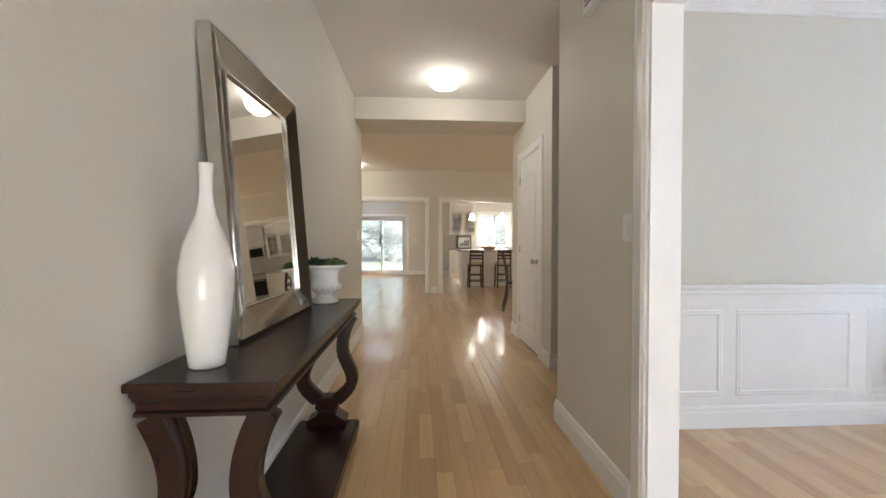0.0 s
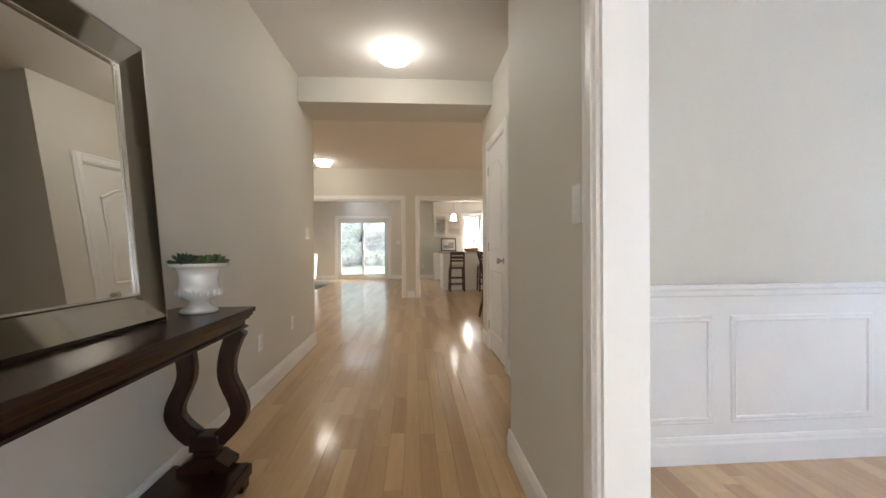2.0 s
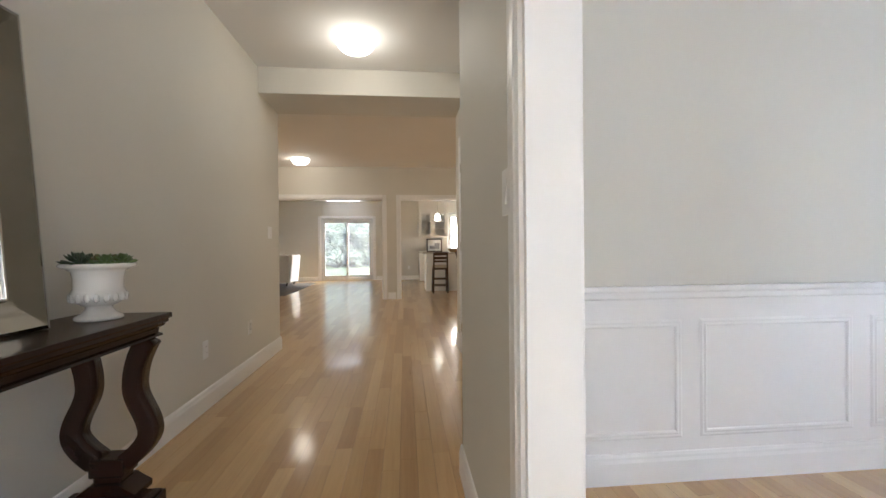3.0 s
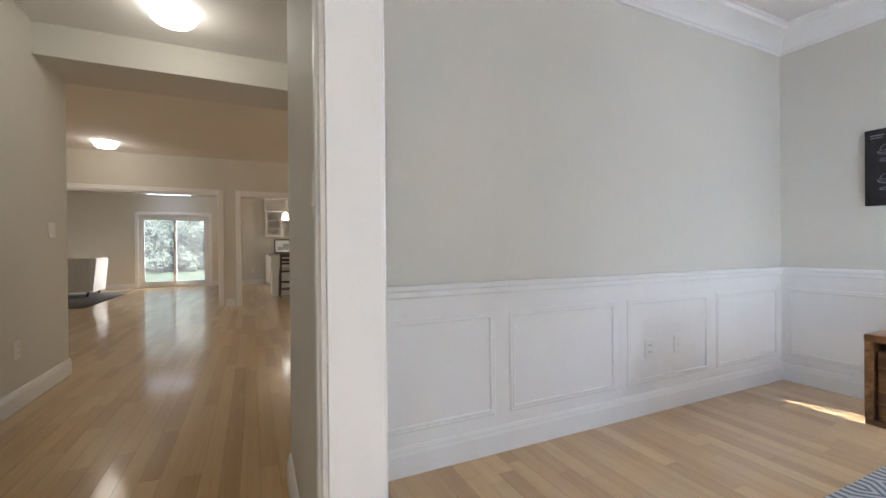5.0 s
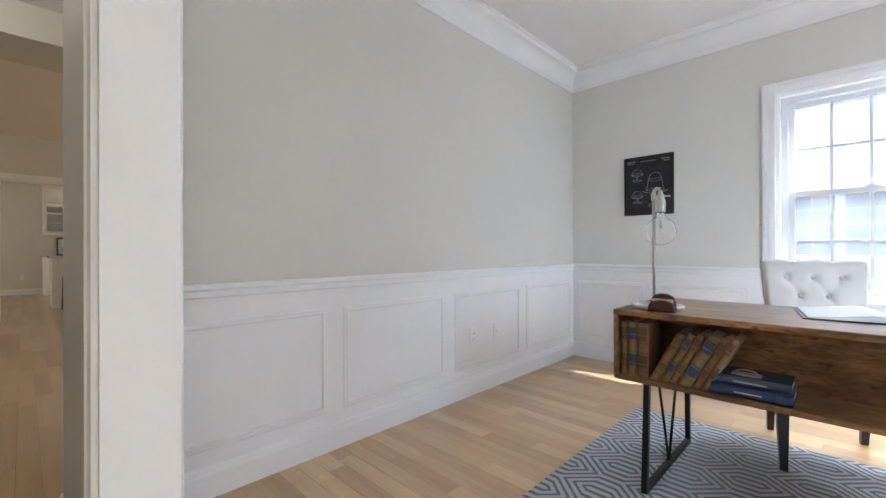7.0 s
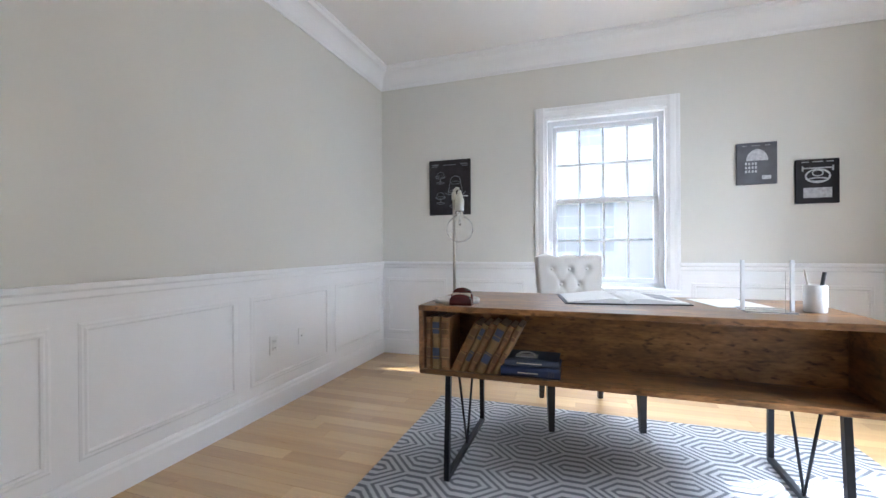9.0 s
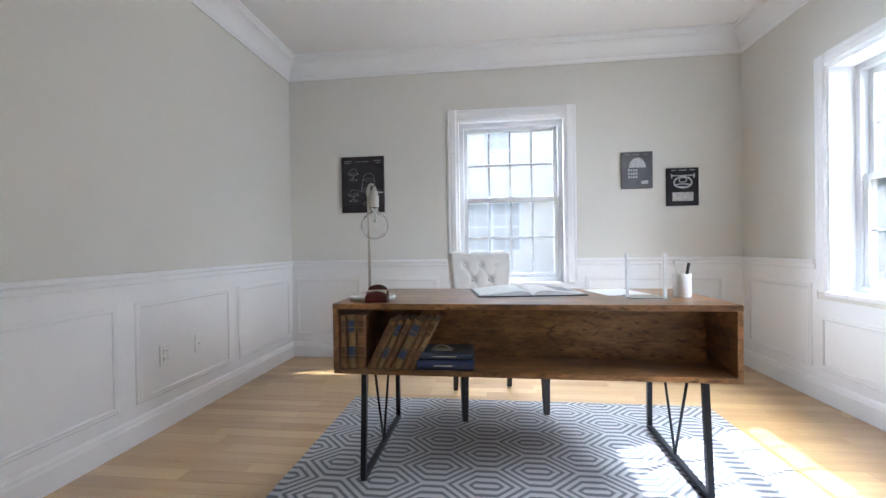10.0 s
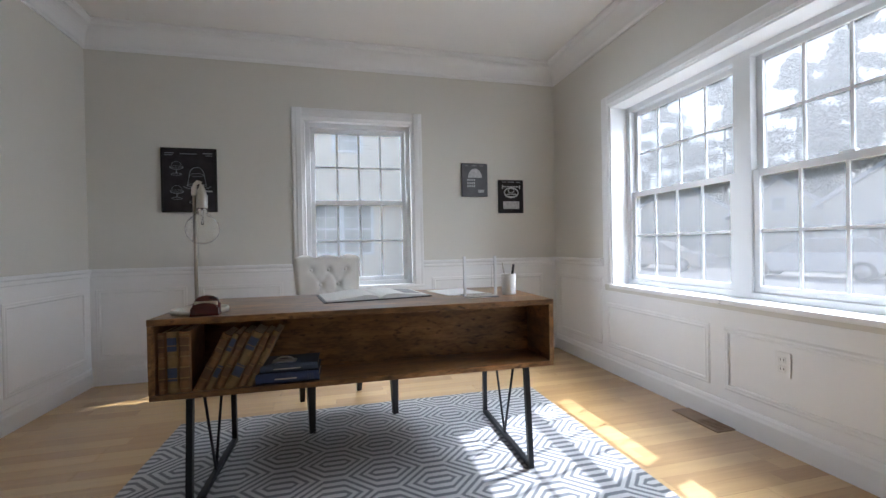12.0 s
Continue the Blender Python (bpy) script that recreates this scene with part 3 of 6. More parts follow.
def lyre_arm(side, y, depth=0.075):
    """One S-curved arm of a lyre, a flat bar cut to a curve."""
    centre = []
    for i in range(25):
        u = i / 24
        z = 0.70 - 0.465 * u
        if u < 0.38:
            x = 0.082 + 0.050 * (1 - u / 0.38) ** 2
        else:
            k = (u - 0.38) / 0.62
            x = 0.082 + 0.055 * math.sin(min(k / 0.62, 1.0) * math.pi / 2) ** 2 - 0.085 * max(0.0, (k - 0.62) / 0.38) ** 1.7
        centre.append((x, z))
    bm = bmesh.new()
    rows = []
    for i, (x, z) in enumerate(centre):
        p, q = centre[max(i - 1, 0)], centre[min(i + 1, 24)]
        d = Vector((q[0] - p[0], q[1] - p[1])).normalized()
        n = Vector((-d.y, d.x))
        w = 0.033 - 0.004 * math.sin(math.pi * i / 24)
        ring = []
        for sx, sy in ((1, 1), (1, -1), (-1, -1), (-1, 1)):
            ring.append(bm.verts.new((side * (x + n.x * w * sx), y + sy * depth / 2, z + n.y * w * sx)))
        rows.append(ring)
    for lo, hi in zip(rows, rows[1:]):
        for k in range(4):
            bm.faces.new((lo[k], lo[(k + 1) % 4], hi[(k + 1) % 4], hi[k]))
    bm.faces.new(rows[0])
    bm.faces.new(rows[-1])
    bmesh.ops.recalc_face_normals(bm, faces=bm.faces)
    bmesh.ops.bevel(bm, geom=[e for e in bm.edges if len(e.link_faces) == 2 and e.calc_face_angle() > 0.9], offset=0.004, segments=2, affect="EDGES")
    for f in bm.faces:
        f.smooth = len(f.verts) == 4 and abs(f.normal.y) < 0.5
    return bm


for y in (-hl + 0.062, hl - 0.085):
    for side in (-1, 1):
        part("leg", lyre_arm(side, y), M_ESP, table)
    bm = boxes([(-0.062, 0.062, y - 0.046, y + 0.046, 0.188, 0.256)], 0.008)
    box(bm, -0.050, 0.050, y - 0.040, y + 0.040, 0.160, 0.193, 0.01)
    prism([(-0.105, 0.106), (0.105, 0.106), (0.108, 0.128), (0.075, 0.148), (0.052, 0.166), (-0.052, 0.166), (-0.075, 0.148), (-0.108, 0.128)], "y", y - 0.055, y + 0.055, bm)
    part("pedestal", bm, M_ESP, table)

# leaning bevelled mirror
MW, MH = 0.765, 1.01
mirror = thing("wall_mirror", "large silver wall mirror leaning on the console table", "mirror", pose(-0.165, 2.405, 0.791, 0, -4.6, -2.4))
part("backing", boxes([(-0.012, -0.004, -MW / 2 + 0.004, MW / 2 - 0.004, 0.003, MH - 0.003)], 0.003), M_SILVER, mirror)
FW = 0.105


def bevel_strip(i):
    """One mitred strip of the frame, its face falling from a proud outer edge to the glass."""
    o = [(-MW / 2, 0.0), (MW / 2, 0.0), (MW / 2, MH), (-MW / 2, MH)]
    n = [(-MW / 2 + FW, FW), (MW / 2 - FW, FW), (MW / 2 - FW, MH - FW), (-MW / 2 + FW, MH - FW)]
    q = [(-MW / 2 + 0.012, 0.012), (MW / 2 - 0.012, 0.012), (MW / 2 - 0.012, MH - 0.012), (-MW / 2 + 0.012, MH - 0.012)]
    j = (i + 1) % 4
    bm = bmesh.new()
    back = [bm.verts.new((-0.004, *p)) for p in (o[i], o[j], n[j], n[i])]
    out = [bm.verts.new((0.030, *p)) for p in (o[i], o[j])]
    rim = [bm.verts.new((0.036, *p)) for p in (q[i], q[j])]
    inn = [bm.verts.new((0.006, *p)) for p in (n[i], n[j])]
    bm.faces.new((out[0], out[1], rim[1], rim[0]))
    bm.faces.new((rim[0], rim[1], inn[1], inn[0]))
    bm.faces.new((back[0], back[1], out[1], out[0]))
    bm.faces.new((back[3], back[2], inn[1], inn[0]))
    bm.faces.new((back[0], out[0], rim[0], inn[0], back[3]))
    bm.faces.new((back[1], out[1], rim[1], inn[1], back[2]))
    bm.faces.new(back)
    bmesh.ops.recalc_face_normals(bm, faces=bm.faces)
    return bm


for i in range(4):
    part("frame_strip", bevel_strip(i), M_SMOKE, mirror, "bevelled smoky mirror strip")
for e in ((-MW / 2 - 0.004, -MW / 2 - 0.0005, 0.0, MH), (MW / 2 + 0.0005, MW / 2 + 0.004, 0.0, MH), (-MW / 2 - 0.004, MW / 2 + 0.004, MH + 0.0005, MH + 0.004)):
    part("frame_edge", boxes([(-0.012, 0.031, *e)]), M_SILVER, mirror, "silver outer edge")
part("mirror_glass", boxes([(-0.003, 0.004, -MW / 2 + FW, MW / 2 - FW, FW, MH - FW)]), M_MIRROR, mirror, "clear mirror glass")
y0, y1, z0, z1 = -MW / 2 + FW, MW / 2 - FW, FW, MH - FW
part("bead", boxes([(0.004, 0.016, y0 - 0.003, y0 + 0.005, z0, z1), (0.004, 0.016, y1 - 0.005, y1 + 0.003, z0, z1), (0.004, 0.0155, y0 - 0.003, y1 + 0.003, z0 - 0.003, z0 + 0.005), (0.004, 0.0155, y0 - 0.003, y1 + 0.003, z1 - 0.005, z1 + 0.003)], 0.003), M_BEAD, mirror, "silver inner bead")

# bottle vase
vase = tagged(new("vase", mesh_of("vase", lathe([(0.0, 0.002), (0.040, 0.0), (0.044, 0.004), (0.050, 0.05), (0.060, 0.13), (0.0665, 0.20), (0.066, 0.255), (0.056, 0.315), (0.040, 0.360), (0.026, 0.395), (0.019, 0.430), (0.016, 0.465), (0.0165, 0.500), (0.0185, 0.532), (0.0175, 0.534), (0.0145, 0.528), (0.012, 0.47), (0.0, 0.46)], 48), M_CERAM)),
              "tall white glazed bottle vase on the console table", "vase")
vase.location = (-0.145, 1.82, 0.7905)

# urn with succulents
urn = thing("urn_planter", "white ceramic urn planted with succulents on the console table", "planter", pose(-0.095, 2.97, 0.7905))
part("urn", lathe([(0.0, 0.002), (0.070, 0.0), (0.074, 0.006), (0.070, 0.014), (0.052, 0.024), (0.040, 0.040), (0.040, 0.048), (0.052, 0.054), (0.070, 0.066), (0.082, 0.082), (0.084, 0.096), (0.078, 0.106), (0.074, 0.115), (0.074, 0.150), (0.080, 0.176), (0.094, 0.186), (0.112, 0.192), (0.115, 0.198), (0.112, 0.205), (0.098, 0.206), (0.094, 0.196), (0.0, 0.190)], 48), M_CERAM, urn)
bm = bmesh.new()
for i in range(18):
    a = 2 * math.pi * i / 18
    lathe([(0.0, 0.0), (0.007, 0.004), (0.010, 0.016), (0.008, 0.030), (0.0, 0.036)], 8, bm, (0.079 * math.cos(a), 0.079 * math.sin(a), 0.066))
part("gadroon", bm, M_CERAM, urn)
M_SOIL = shader("potting_soil", (0.035, 0.024, 0.016), 0.95, vary=0.3, scale=60, bump=0.6, bump_scale=120)
M_SUCC = [shader("succulent_green", (0.10, 0.16, 0.055), 0.5, vary=0.25, scale=25), shader("succulent_dark", (0.035, 0.065, 0.04), 0.5, vary=0.3, scale=25), shader("succulent_rust", (0.15, 0.12, 0.06), 0.5, vary=0.3, scale=25)]
part("soil", lathe([(0.0, 0.198), (0.05, 0.200), (0.096, 0.197)], 24), M_SOIL, urn)


def rosette(r, n, lift, pointed, seed):
    g = random.Random(seed)
    bm = bmesh.new()
    for ring in range(4):
        k = n - ring * 2
        for i in range(max(k, 3)):
            a = 2 * math.pi * (i + 0.5 * ring) / max(k, 3) + g.uniform(-0.15, 0.15)
            L = r * (1 - 0.2 * ring) * g.uniform(0.85, 1.1)
            el = radians(8 + lift * ring + g.uniform(-6, 6))
            w = L * (0.12 if pointed else 0.30)
            d = Vector((math.cos(a) * math.cos(el), math.sin(a) * math.cos(el), math.sin(el)))
            s = Vector((-math.sin(a), math.cos(a), 0))
            up = d.cross(s) * -1
            pts = [(0.05, 0.5), (0.45, 1.0), (0.75, 0.85), (1.0, 0.06)]
            prev = None
            for t, ww in pts:
                c = d * L * t + Vector((0, 0, 0.006 * ring)) + up * (-0.1 * L * t * t)
                th = 0.12 * L * ww + 0.001
                cur = [bm.verts.new(c + s * w * ww), bm.verts.new(c + up * th), bm.verts.new(c - s * w * ww), bm.verts.new(c - up * th * 0.5)]
                if prev:
                    for j in range(4):
                        f = bm.faces.new((prev[j], prev[(j + 1) % 4], cur[(j + 1) % 4], cur[j]))
                        f.smooth = True
                prev = cur
    bmesh.ops.recalc_face_normals(bm, faces=bm.faces)
    return bm


for i, (x, y, r, n, lift, pt, mt) in enumerate(((0.055, -0.045, 0.050, 9, 20, False, 0), (0.05, 0.05, 0.052, 9, 20, False, 0), (-0.05, -0.03, 0.060, 11, 24, True, 1), (-0.055, 0.045, 0.052, 10, 22, True, 1), (0.0, 0.0, 0.045, 9, 22, False, 2),
                                                (0.085, 0.0, 0.042, 9, 14, False, 0), (0.0, -0.08, 0.048, 10, 24, True, 1), (0.0, 0.085, 0.045, 9, 16, False, 2))):
    ob = part("succulent", rosette(r, n, lift, pt, i), M_SUCC[mt], urn)
    ob.location = (x, y, 0.203)

# closet door with six-panel arch pattern, on the closet wall
door = tagged(new("door_1"), "white two-panel closet door, closed, with nickel hinges and knob", "door", kind="structure")
part("door_leaf", boxes([(DX - 0.004, DX + 0.03, DY0 + 0.004, DY1 - 0.004, 0.012, DH - 0.004)], 0.003), M_TRIM, door)


def door_panel(z0, z1, arch):
    a, b = DY0 + 0.12, DY1 - 0.12
    bm = bmesh.new()
    def ring(off, dx):
        pts = [(a + off, z0 + off), (b - off, z0 + off)]
        n = 12
        for i in range(n + 1):
            u = i / n
            y = b - off + (a - b + 2 * off) * u
            pts.append((y, z1 - off + arch * math.sin(math.pi * u) ** 1.3))
        return [bm.verts.new((DX - 0.004 + dx, y, z)) for y, z in pts]
    rings = [ring(0, -0.001), ring(0.008, -0.009), ring(0.024, 0.0), ring(0.05, -0.007)]
    for lo, hi in zip(rings, rings[1:]):
        n = len(lo)
        for i in range(n):
            bm.faces.new((lo[i], lo[(i + 1) % n], hi[(i + 1) % n], hi[i]))
    bm.faces.new(rings[-1])
    bmesh.ops.recalc_face_normals(bm, faces=bm.faces)
    return bm


part("door_panel", door_panel(1.02, 1.78, 0.09), M_TRIM, door)
part("door_panel", door_panel(0.20, 0.83, 0.0), M_TRIM, door)
for z in (0.25, 1.05, 1.82):
    part("hinge", boxes([(DX - 0.014, DX - 0.002, DY1 - 0.012, DY1 + 0.006, z - 0.045, z + 0.045)], 0.002), M_NICKEL, door)
kn = part("knob", lathe([(0.0, 0.0), (0.028, 0.0), (0.028, 0.006), (0.011, 0.012), (0.011, 0.030), (0.020, 0.038), (0.027, 0.050), (0.024, 0.062), (0.0, 0.066)], 24), M_NICKEL, door)
kn.matrix_basis = pose(DX - 0.004, DY0 + 0.07, 0.93, 0, -90, 0)
# near-black block filling the gap, painted as the shade under the door
part("door_gap_shade", boxes([(DX + 0.002, DX + 0.1, DY0, DY1, 0.0, 0.012)]), M_DARKSLOT, door)
part("jamb", boxes([(DX + 0.001, DX + T, DY0 - 0.002, DY0 + 0.004, 0.0, DH), (DX + 0.001, DX + T, DY1 - 0.004, DY1 + 0.002, 0.0, DH), (DX + 0.001, DX + T, DY0, DY1, DH - 0.004, DH + 0.002)]), M_TRIM, door)


def plate(name, label, category, m, gangs=1, kind="switch"):
    """A wall plate facing local -y, with rockers or sockets."""
    w = 0.035 * 2 * (1 if gangs == 1 else 0.82 * gangs)
    ob = thing(name, label, category, m)
    part("cover_plate", boxes([(-w / 2, w / 2, -0.006, 0.0, -0.058, 0.058)], 0.003), M_PLATE, ob)
    for i in range(gangs):
        x = (i - (gangs - 1) / 2) * 0.046
        if kind == "switch":
            part("rocker", prism([(-0.011, -0.032), (-0.006, -0.032), (-0.006, 0.032), (-0.008, 0.032)], "x", x - 0.016, x + 0.016), M_PLATE, ob)
        else:
            for z in (-0.021, 0.021):
                s = part("socket", boxes([(x - 0.016, x + 0.016, -0.0085, -0.006, z - 0.014, z + 0.014)], 0.003), M_PLATE, ob)
                part("slot", boxes([(x - 0.008, x - 0.006, -0.0092, -0.008, z - 0.004, z + 0.006), (x + 0.006, x + 0.008, -0.0092, -0.008, z - 0.004, z + 0.006)]), M_DARKSLOT, s)
    return ob


plate("light_switch", "white rocker switch plate on the greige stub wall", "light switch", pose(HX1, 2.36, 1.18, 0, 0, -90))
plate("light_switch", "white switch plate near the end of the hall wall", "light switch", pose(HX0, 5.45, 1.2, 0, 0, 90), 2)
plate("wall_outlet", "white outlet plate low on the hall wall", "outlet", pose(HX0, 4.15, 0.39, 0, 0, 90), 1, "socket")
plate("wall_outlet", "white outlet plate low on the hall wall", "outlet", pose(HX0, 4.92, 0.39, 0, 0, 90), 1, "socket")

# flush ceiling lamps


def ceiling_lamp(x, y):
    ob = thing("ceiling_light", "lit flush-mount ceiling light with a frosted glass bowl", "ceiling light", pose(x, y, H), "flush ceiling lights")
    part("canopy", lathe([(0.0, 0.0), (0.085, 0.0), (0.085, -0.02), (0.0, -0.022)], 32), M_NICKEL, ob)
    part("bowl", lathe([(0.158, -0.010), (0.163, -0.022), (0.156, -0.035), (0.142, -0.045), (0.136, -0.070), (0.112, -0.092), (0.06, -0.103), (0.0, -0.105), (0.0, -0.099), (0.06, -0.097), (0.106, -0.087), (0.128, -0.068), (0.134, -0.044), (0.150, -0.030), (0.152, -0.010)], 40), M_SHADE, ob).visible_shadow = False
    part("finial", lathe([(0.0, -0.122), (0.008, -0.118), (0.011, -0.111), (0.006, -0.106), (0.0, -0.104)], 16), M_NICKEL, ob)
    return ob


ceiling_lamp(0.66, 4.6)
ceiling_lamp(-0.86, 9.05)

chime = thing("door_chime", "small beige door chime box high on the stub wall", "door chime", pose(HX1, 2.66, 2.26, 0, 0, -90))
part("box", boxes([(-0.09, 0.09, -0.045, 0.0, 0.0, 0.14)], 0.008), M_PLATE, chime)
for i in range(4):
    part("louvre", boxes([(-0.06, 0.06, -0.0475, -0.045, 0.03 + 0.022 * i, 0.036 + 0.022 * i)]), M_DARKSLOT, chime)

# ---- the study ----
# rug
def rug_material():
    m = shader("woven_rug", (0.5, 0.5, 0.5), 0.95, vary=0.05, bump=0.5, bump_scale=260)
    nt = m.node_tree
    L = nt.links.new
    p = nt.nodes["Principled BSDF"]
    tc = nt.nodes.new("ShaderNodeTexCoord")
    wob = nt.nodes.new("ShaderNodeTexNoise")
    wob.inputs["Scale"].default_value = 140
    L(tc.outputs["Object"], wob.inputs["Vector"])
    sep = nt.nodes.new("ShaderNodeSeparateXYZ")
    L(tc.outputs["Object"], sep.inputs[0])

    def op(kind, a, b=None, c=None):
        n = nt.nodes.new("ShaderNodeMath")
        n.operation = kind
        for i, v in enumerate((a, b, c)):
            if v is None:
                continue
            if isinstance(v, (int, float)):
                n.inputs[i].default_value = v
            else:
                L(v, n.inputs[i])
        return n.outputs[0]

    U, V = 0.43, 0.255
    C = (U - V) / 4
    u1, v1 = op("PINGPONG", op("SNAP", sep.outputs["Y"], 0.007), U / 2), op("PINGPONG", sep.outputs["X"], V / 2)
    u2, v2 = op("SUBTRACT", U / 2, u1), op("SUBTRACT", V / 2, v1)
    d1 = op("MAXIMUM", v1, op("SUBTRACT", op("ADD", u1, v1), C))
    d2 = op("MAXIMUM", v2, op("SUBTRACT", op("ADD", u2, v2), C))
    d = op("ADD", op("MINIMUM", d1, d2), op("MULTIPLY_ADD", wob.outputs["Fac"], 0.006, -0.003))
    f = op("FRACT", op("DIVIDE", d, V / 6))
    s = op("MULTIPLY", op("ABSOLUTE", op("SUBTRACT", f, 0.5)), 1.0)
    ramp = nt.nodes.new("ShaderNodeMapRange")
    ramp.inputs["From Min"].default_value, ramp.inputs["From Max"].default_value = 0.20, 0.25
    L(s, ramp.inputs["Value"])
    grain = nt.nodes.new("ShaderNodeTexNoise")
    grain.inputs["Scale"].default_value = 320
    L(tc.outputs["Object"], grain.inputs["Vector"])
    mix = nt.nodes.new("ShaderNodeMix")
    mix.data_type = "RGBA"
    mix.inputs["A"].default_value, mix.inputs["B"].default_value = (0.15, 0.155, 0.17, 1), (0.47, 0.47, 0.475, 1)
    L(ramp.outputs[0], mix.inputs["Factor"])
    g2 = nt.nodes.new("ShaderNodeMapRange")
    g2.inputs["To Min"].default_value, g2.inputs["To Max"].default_value = 0.7, 1.25
    L(grain.outputs["Fac"], g2.inputs["Value"])
    mul = nt.nodes.new("ShaderNodeVectorMath")
    mul.operation = "SCALE"
    L(mix.outputs["Result"], mul.inputs[0])
    L(g2.outputs[0], mul.inputs["Scale"])
    L(mul.outputs[0], p.inputs["Base Color"])
    return m


bm = bmesh.new()
bmesh.ops.create_grid(bm, x_segments=60, y_segments=80, size=0.5)
for v in bm.verts:
    v.co = Vector((v.co.x * 1.605, v.co.y * 2.145, 0.009 + 0.0012 * noise.noise((v.co.x * 6, v.co.y * 8, 0))))
ext = bmesh.ops.extrude_edge_only(bm, edges=[e for e in bm.edges if len(e.link_faces) == 1])
for v in [g for g in ext["geom"] if isinstance(g, bmesh.types.BMVert)]:
    v.co.z = 0.0005
rug = tagged(new("rug", mesh_of("rug", bm, rug_material())), "flat-woven grey and white rug with a hexagon pattern under the desk", "rug")
rug.location = (3.083, 1.078, 0)
RUGZ = 0.0105

# desk
DX0, DX1, DYA, DYB, DZ0, DZ1 = 2.965, 3.585, 0.322, 1.935, 0.442, 0.741
desk = thing("desk", "rustic brown desk with an open cubby and black steel legs", "desk", pose((DX0 + DX1) / 2, (DYA + DYB) / 2, 0, 0, 0, -0.7))
a, b = (DX1 - DX0) / 2, (DYB - DYA) / 2
part("tabletop", boxes([(-a, a, -b, b, DZ1 - 0.024, DZ1)], 0.003), M_DESK, desk)
part("bottom_board", boxes([(-a + 0.002, a - 0.002, -b + 0.002, b - 0.002, DZ0, DZ0 + 0.022)], 0.003), M_DESK, desk)
for s in (-1, 1):
    y0, y1 = sorted((s * (b - 0.001), s * (b - 0.023)))
    part("side_board", boxes([(-a + 0.001, a - 0.001, y0, y1, DZ0 + 0.022, DZ1 - 0.024)], 0.002), M_DESKEND, desk)
part("back_panel", boxes([(-a + 0.235, -a + 0.252, -b + 0.023, b - 0.023, DZ0 + 0.022, DZ1 - 0.024)]), M_DESK, desk)
part("drawer_front", boxes([(a - 0.02, a - 0.004, -b + 0.026, -0.005, DZ0 + 0.026, DZ1 - 0.028)], 0.002), M_DESK, desk)
part("drawer_front", boxes([(a - 0.02, a - 0.004, 0.005, b - 0.026, DZ0 + 0.026, DZ1 - 0.028)], 0.002), M_DESK, desk)
for s in (-1, 1):
    y = s * (b - 0.136)
    f0, f1 = -a - 0.026, a - 0.030
    leg = part("leg_frame", tube([(f0 + 0.034, y, DZ0), (f0, y, RUGZ + 0.012)], 0.011, 4), M_STEEL, desk)
    part("leg", tube([(f1 - 0.008, y, DZ0), (f1, y, RUGZ + 0.012)], 0.011, 4), M_STEEL, desk)
    part("floor_bar", tube([(f0 - 0.008, y, RUGZ + 0.011), (f1 + 0.008, y, RUGZ + 0.011)], 0.011, 4), M_STEEL, desk)
    mid = (f0 + f1) / 2
    part("v_rod", tube([(mid - 0.14, y, DZ0), (mid, y, RUGZ + 0.02)], 0.006, 8), M_STEEL, desk)
    part("v_rod", tube([(mid + 0.14, y, DZ0), (mid, y, RUGZ + 0.02)], 0.006, 8), M_STEEL, desk)
    part("mounting_plate", boxes([(f0 + 0.046, f1 - 0.01, y - 0.018, y + 0.018, DZ0 - 0.004, DZ0)]), M_STEEL, desk)

# books in the cubby
M_PAGES = shader("book_pages", (0.62, 0.55, 0.42), 0.8, vary=0.1, scale=60)
M_GILT = shader("worn_gilt", (0.26, 0.17, 0.07), 0.5, 0.3, vary=0.25, scale=60)
COVERS = [shader("tan_leather", (0.21, 0.105, 0.040), 0.55, vary=0.3, scale=30, bump=0.2), shader("brown_leather", (0.12, 0.058, 0.025), 0.55, vary=0.3, scale=30, bump=0.2),
          shader("ochre_leather", (0.23, 0.145, 0.055), 0.55, vary=0.3, scale=30, bump=0.2)]
M_NAVY = shader("navy_cloth", (0.022, 0.036, 0.095), 0.6, vary=0.15, scale=50, bump=0.2)
M_NAVY2 = shader("slate_blue_cloth", (0.045, 0.06, 0.095), 0.6, vary=0.15, scale=50, bump=0.2)
M_LABEL = shader("label_blue", (0.034, 0.05, 0.10), 0.55, vary=0.2, scale=60)


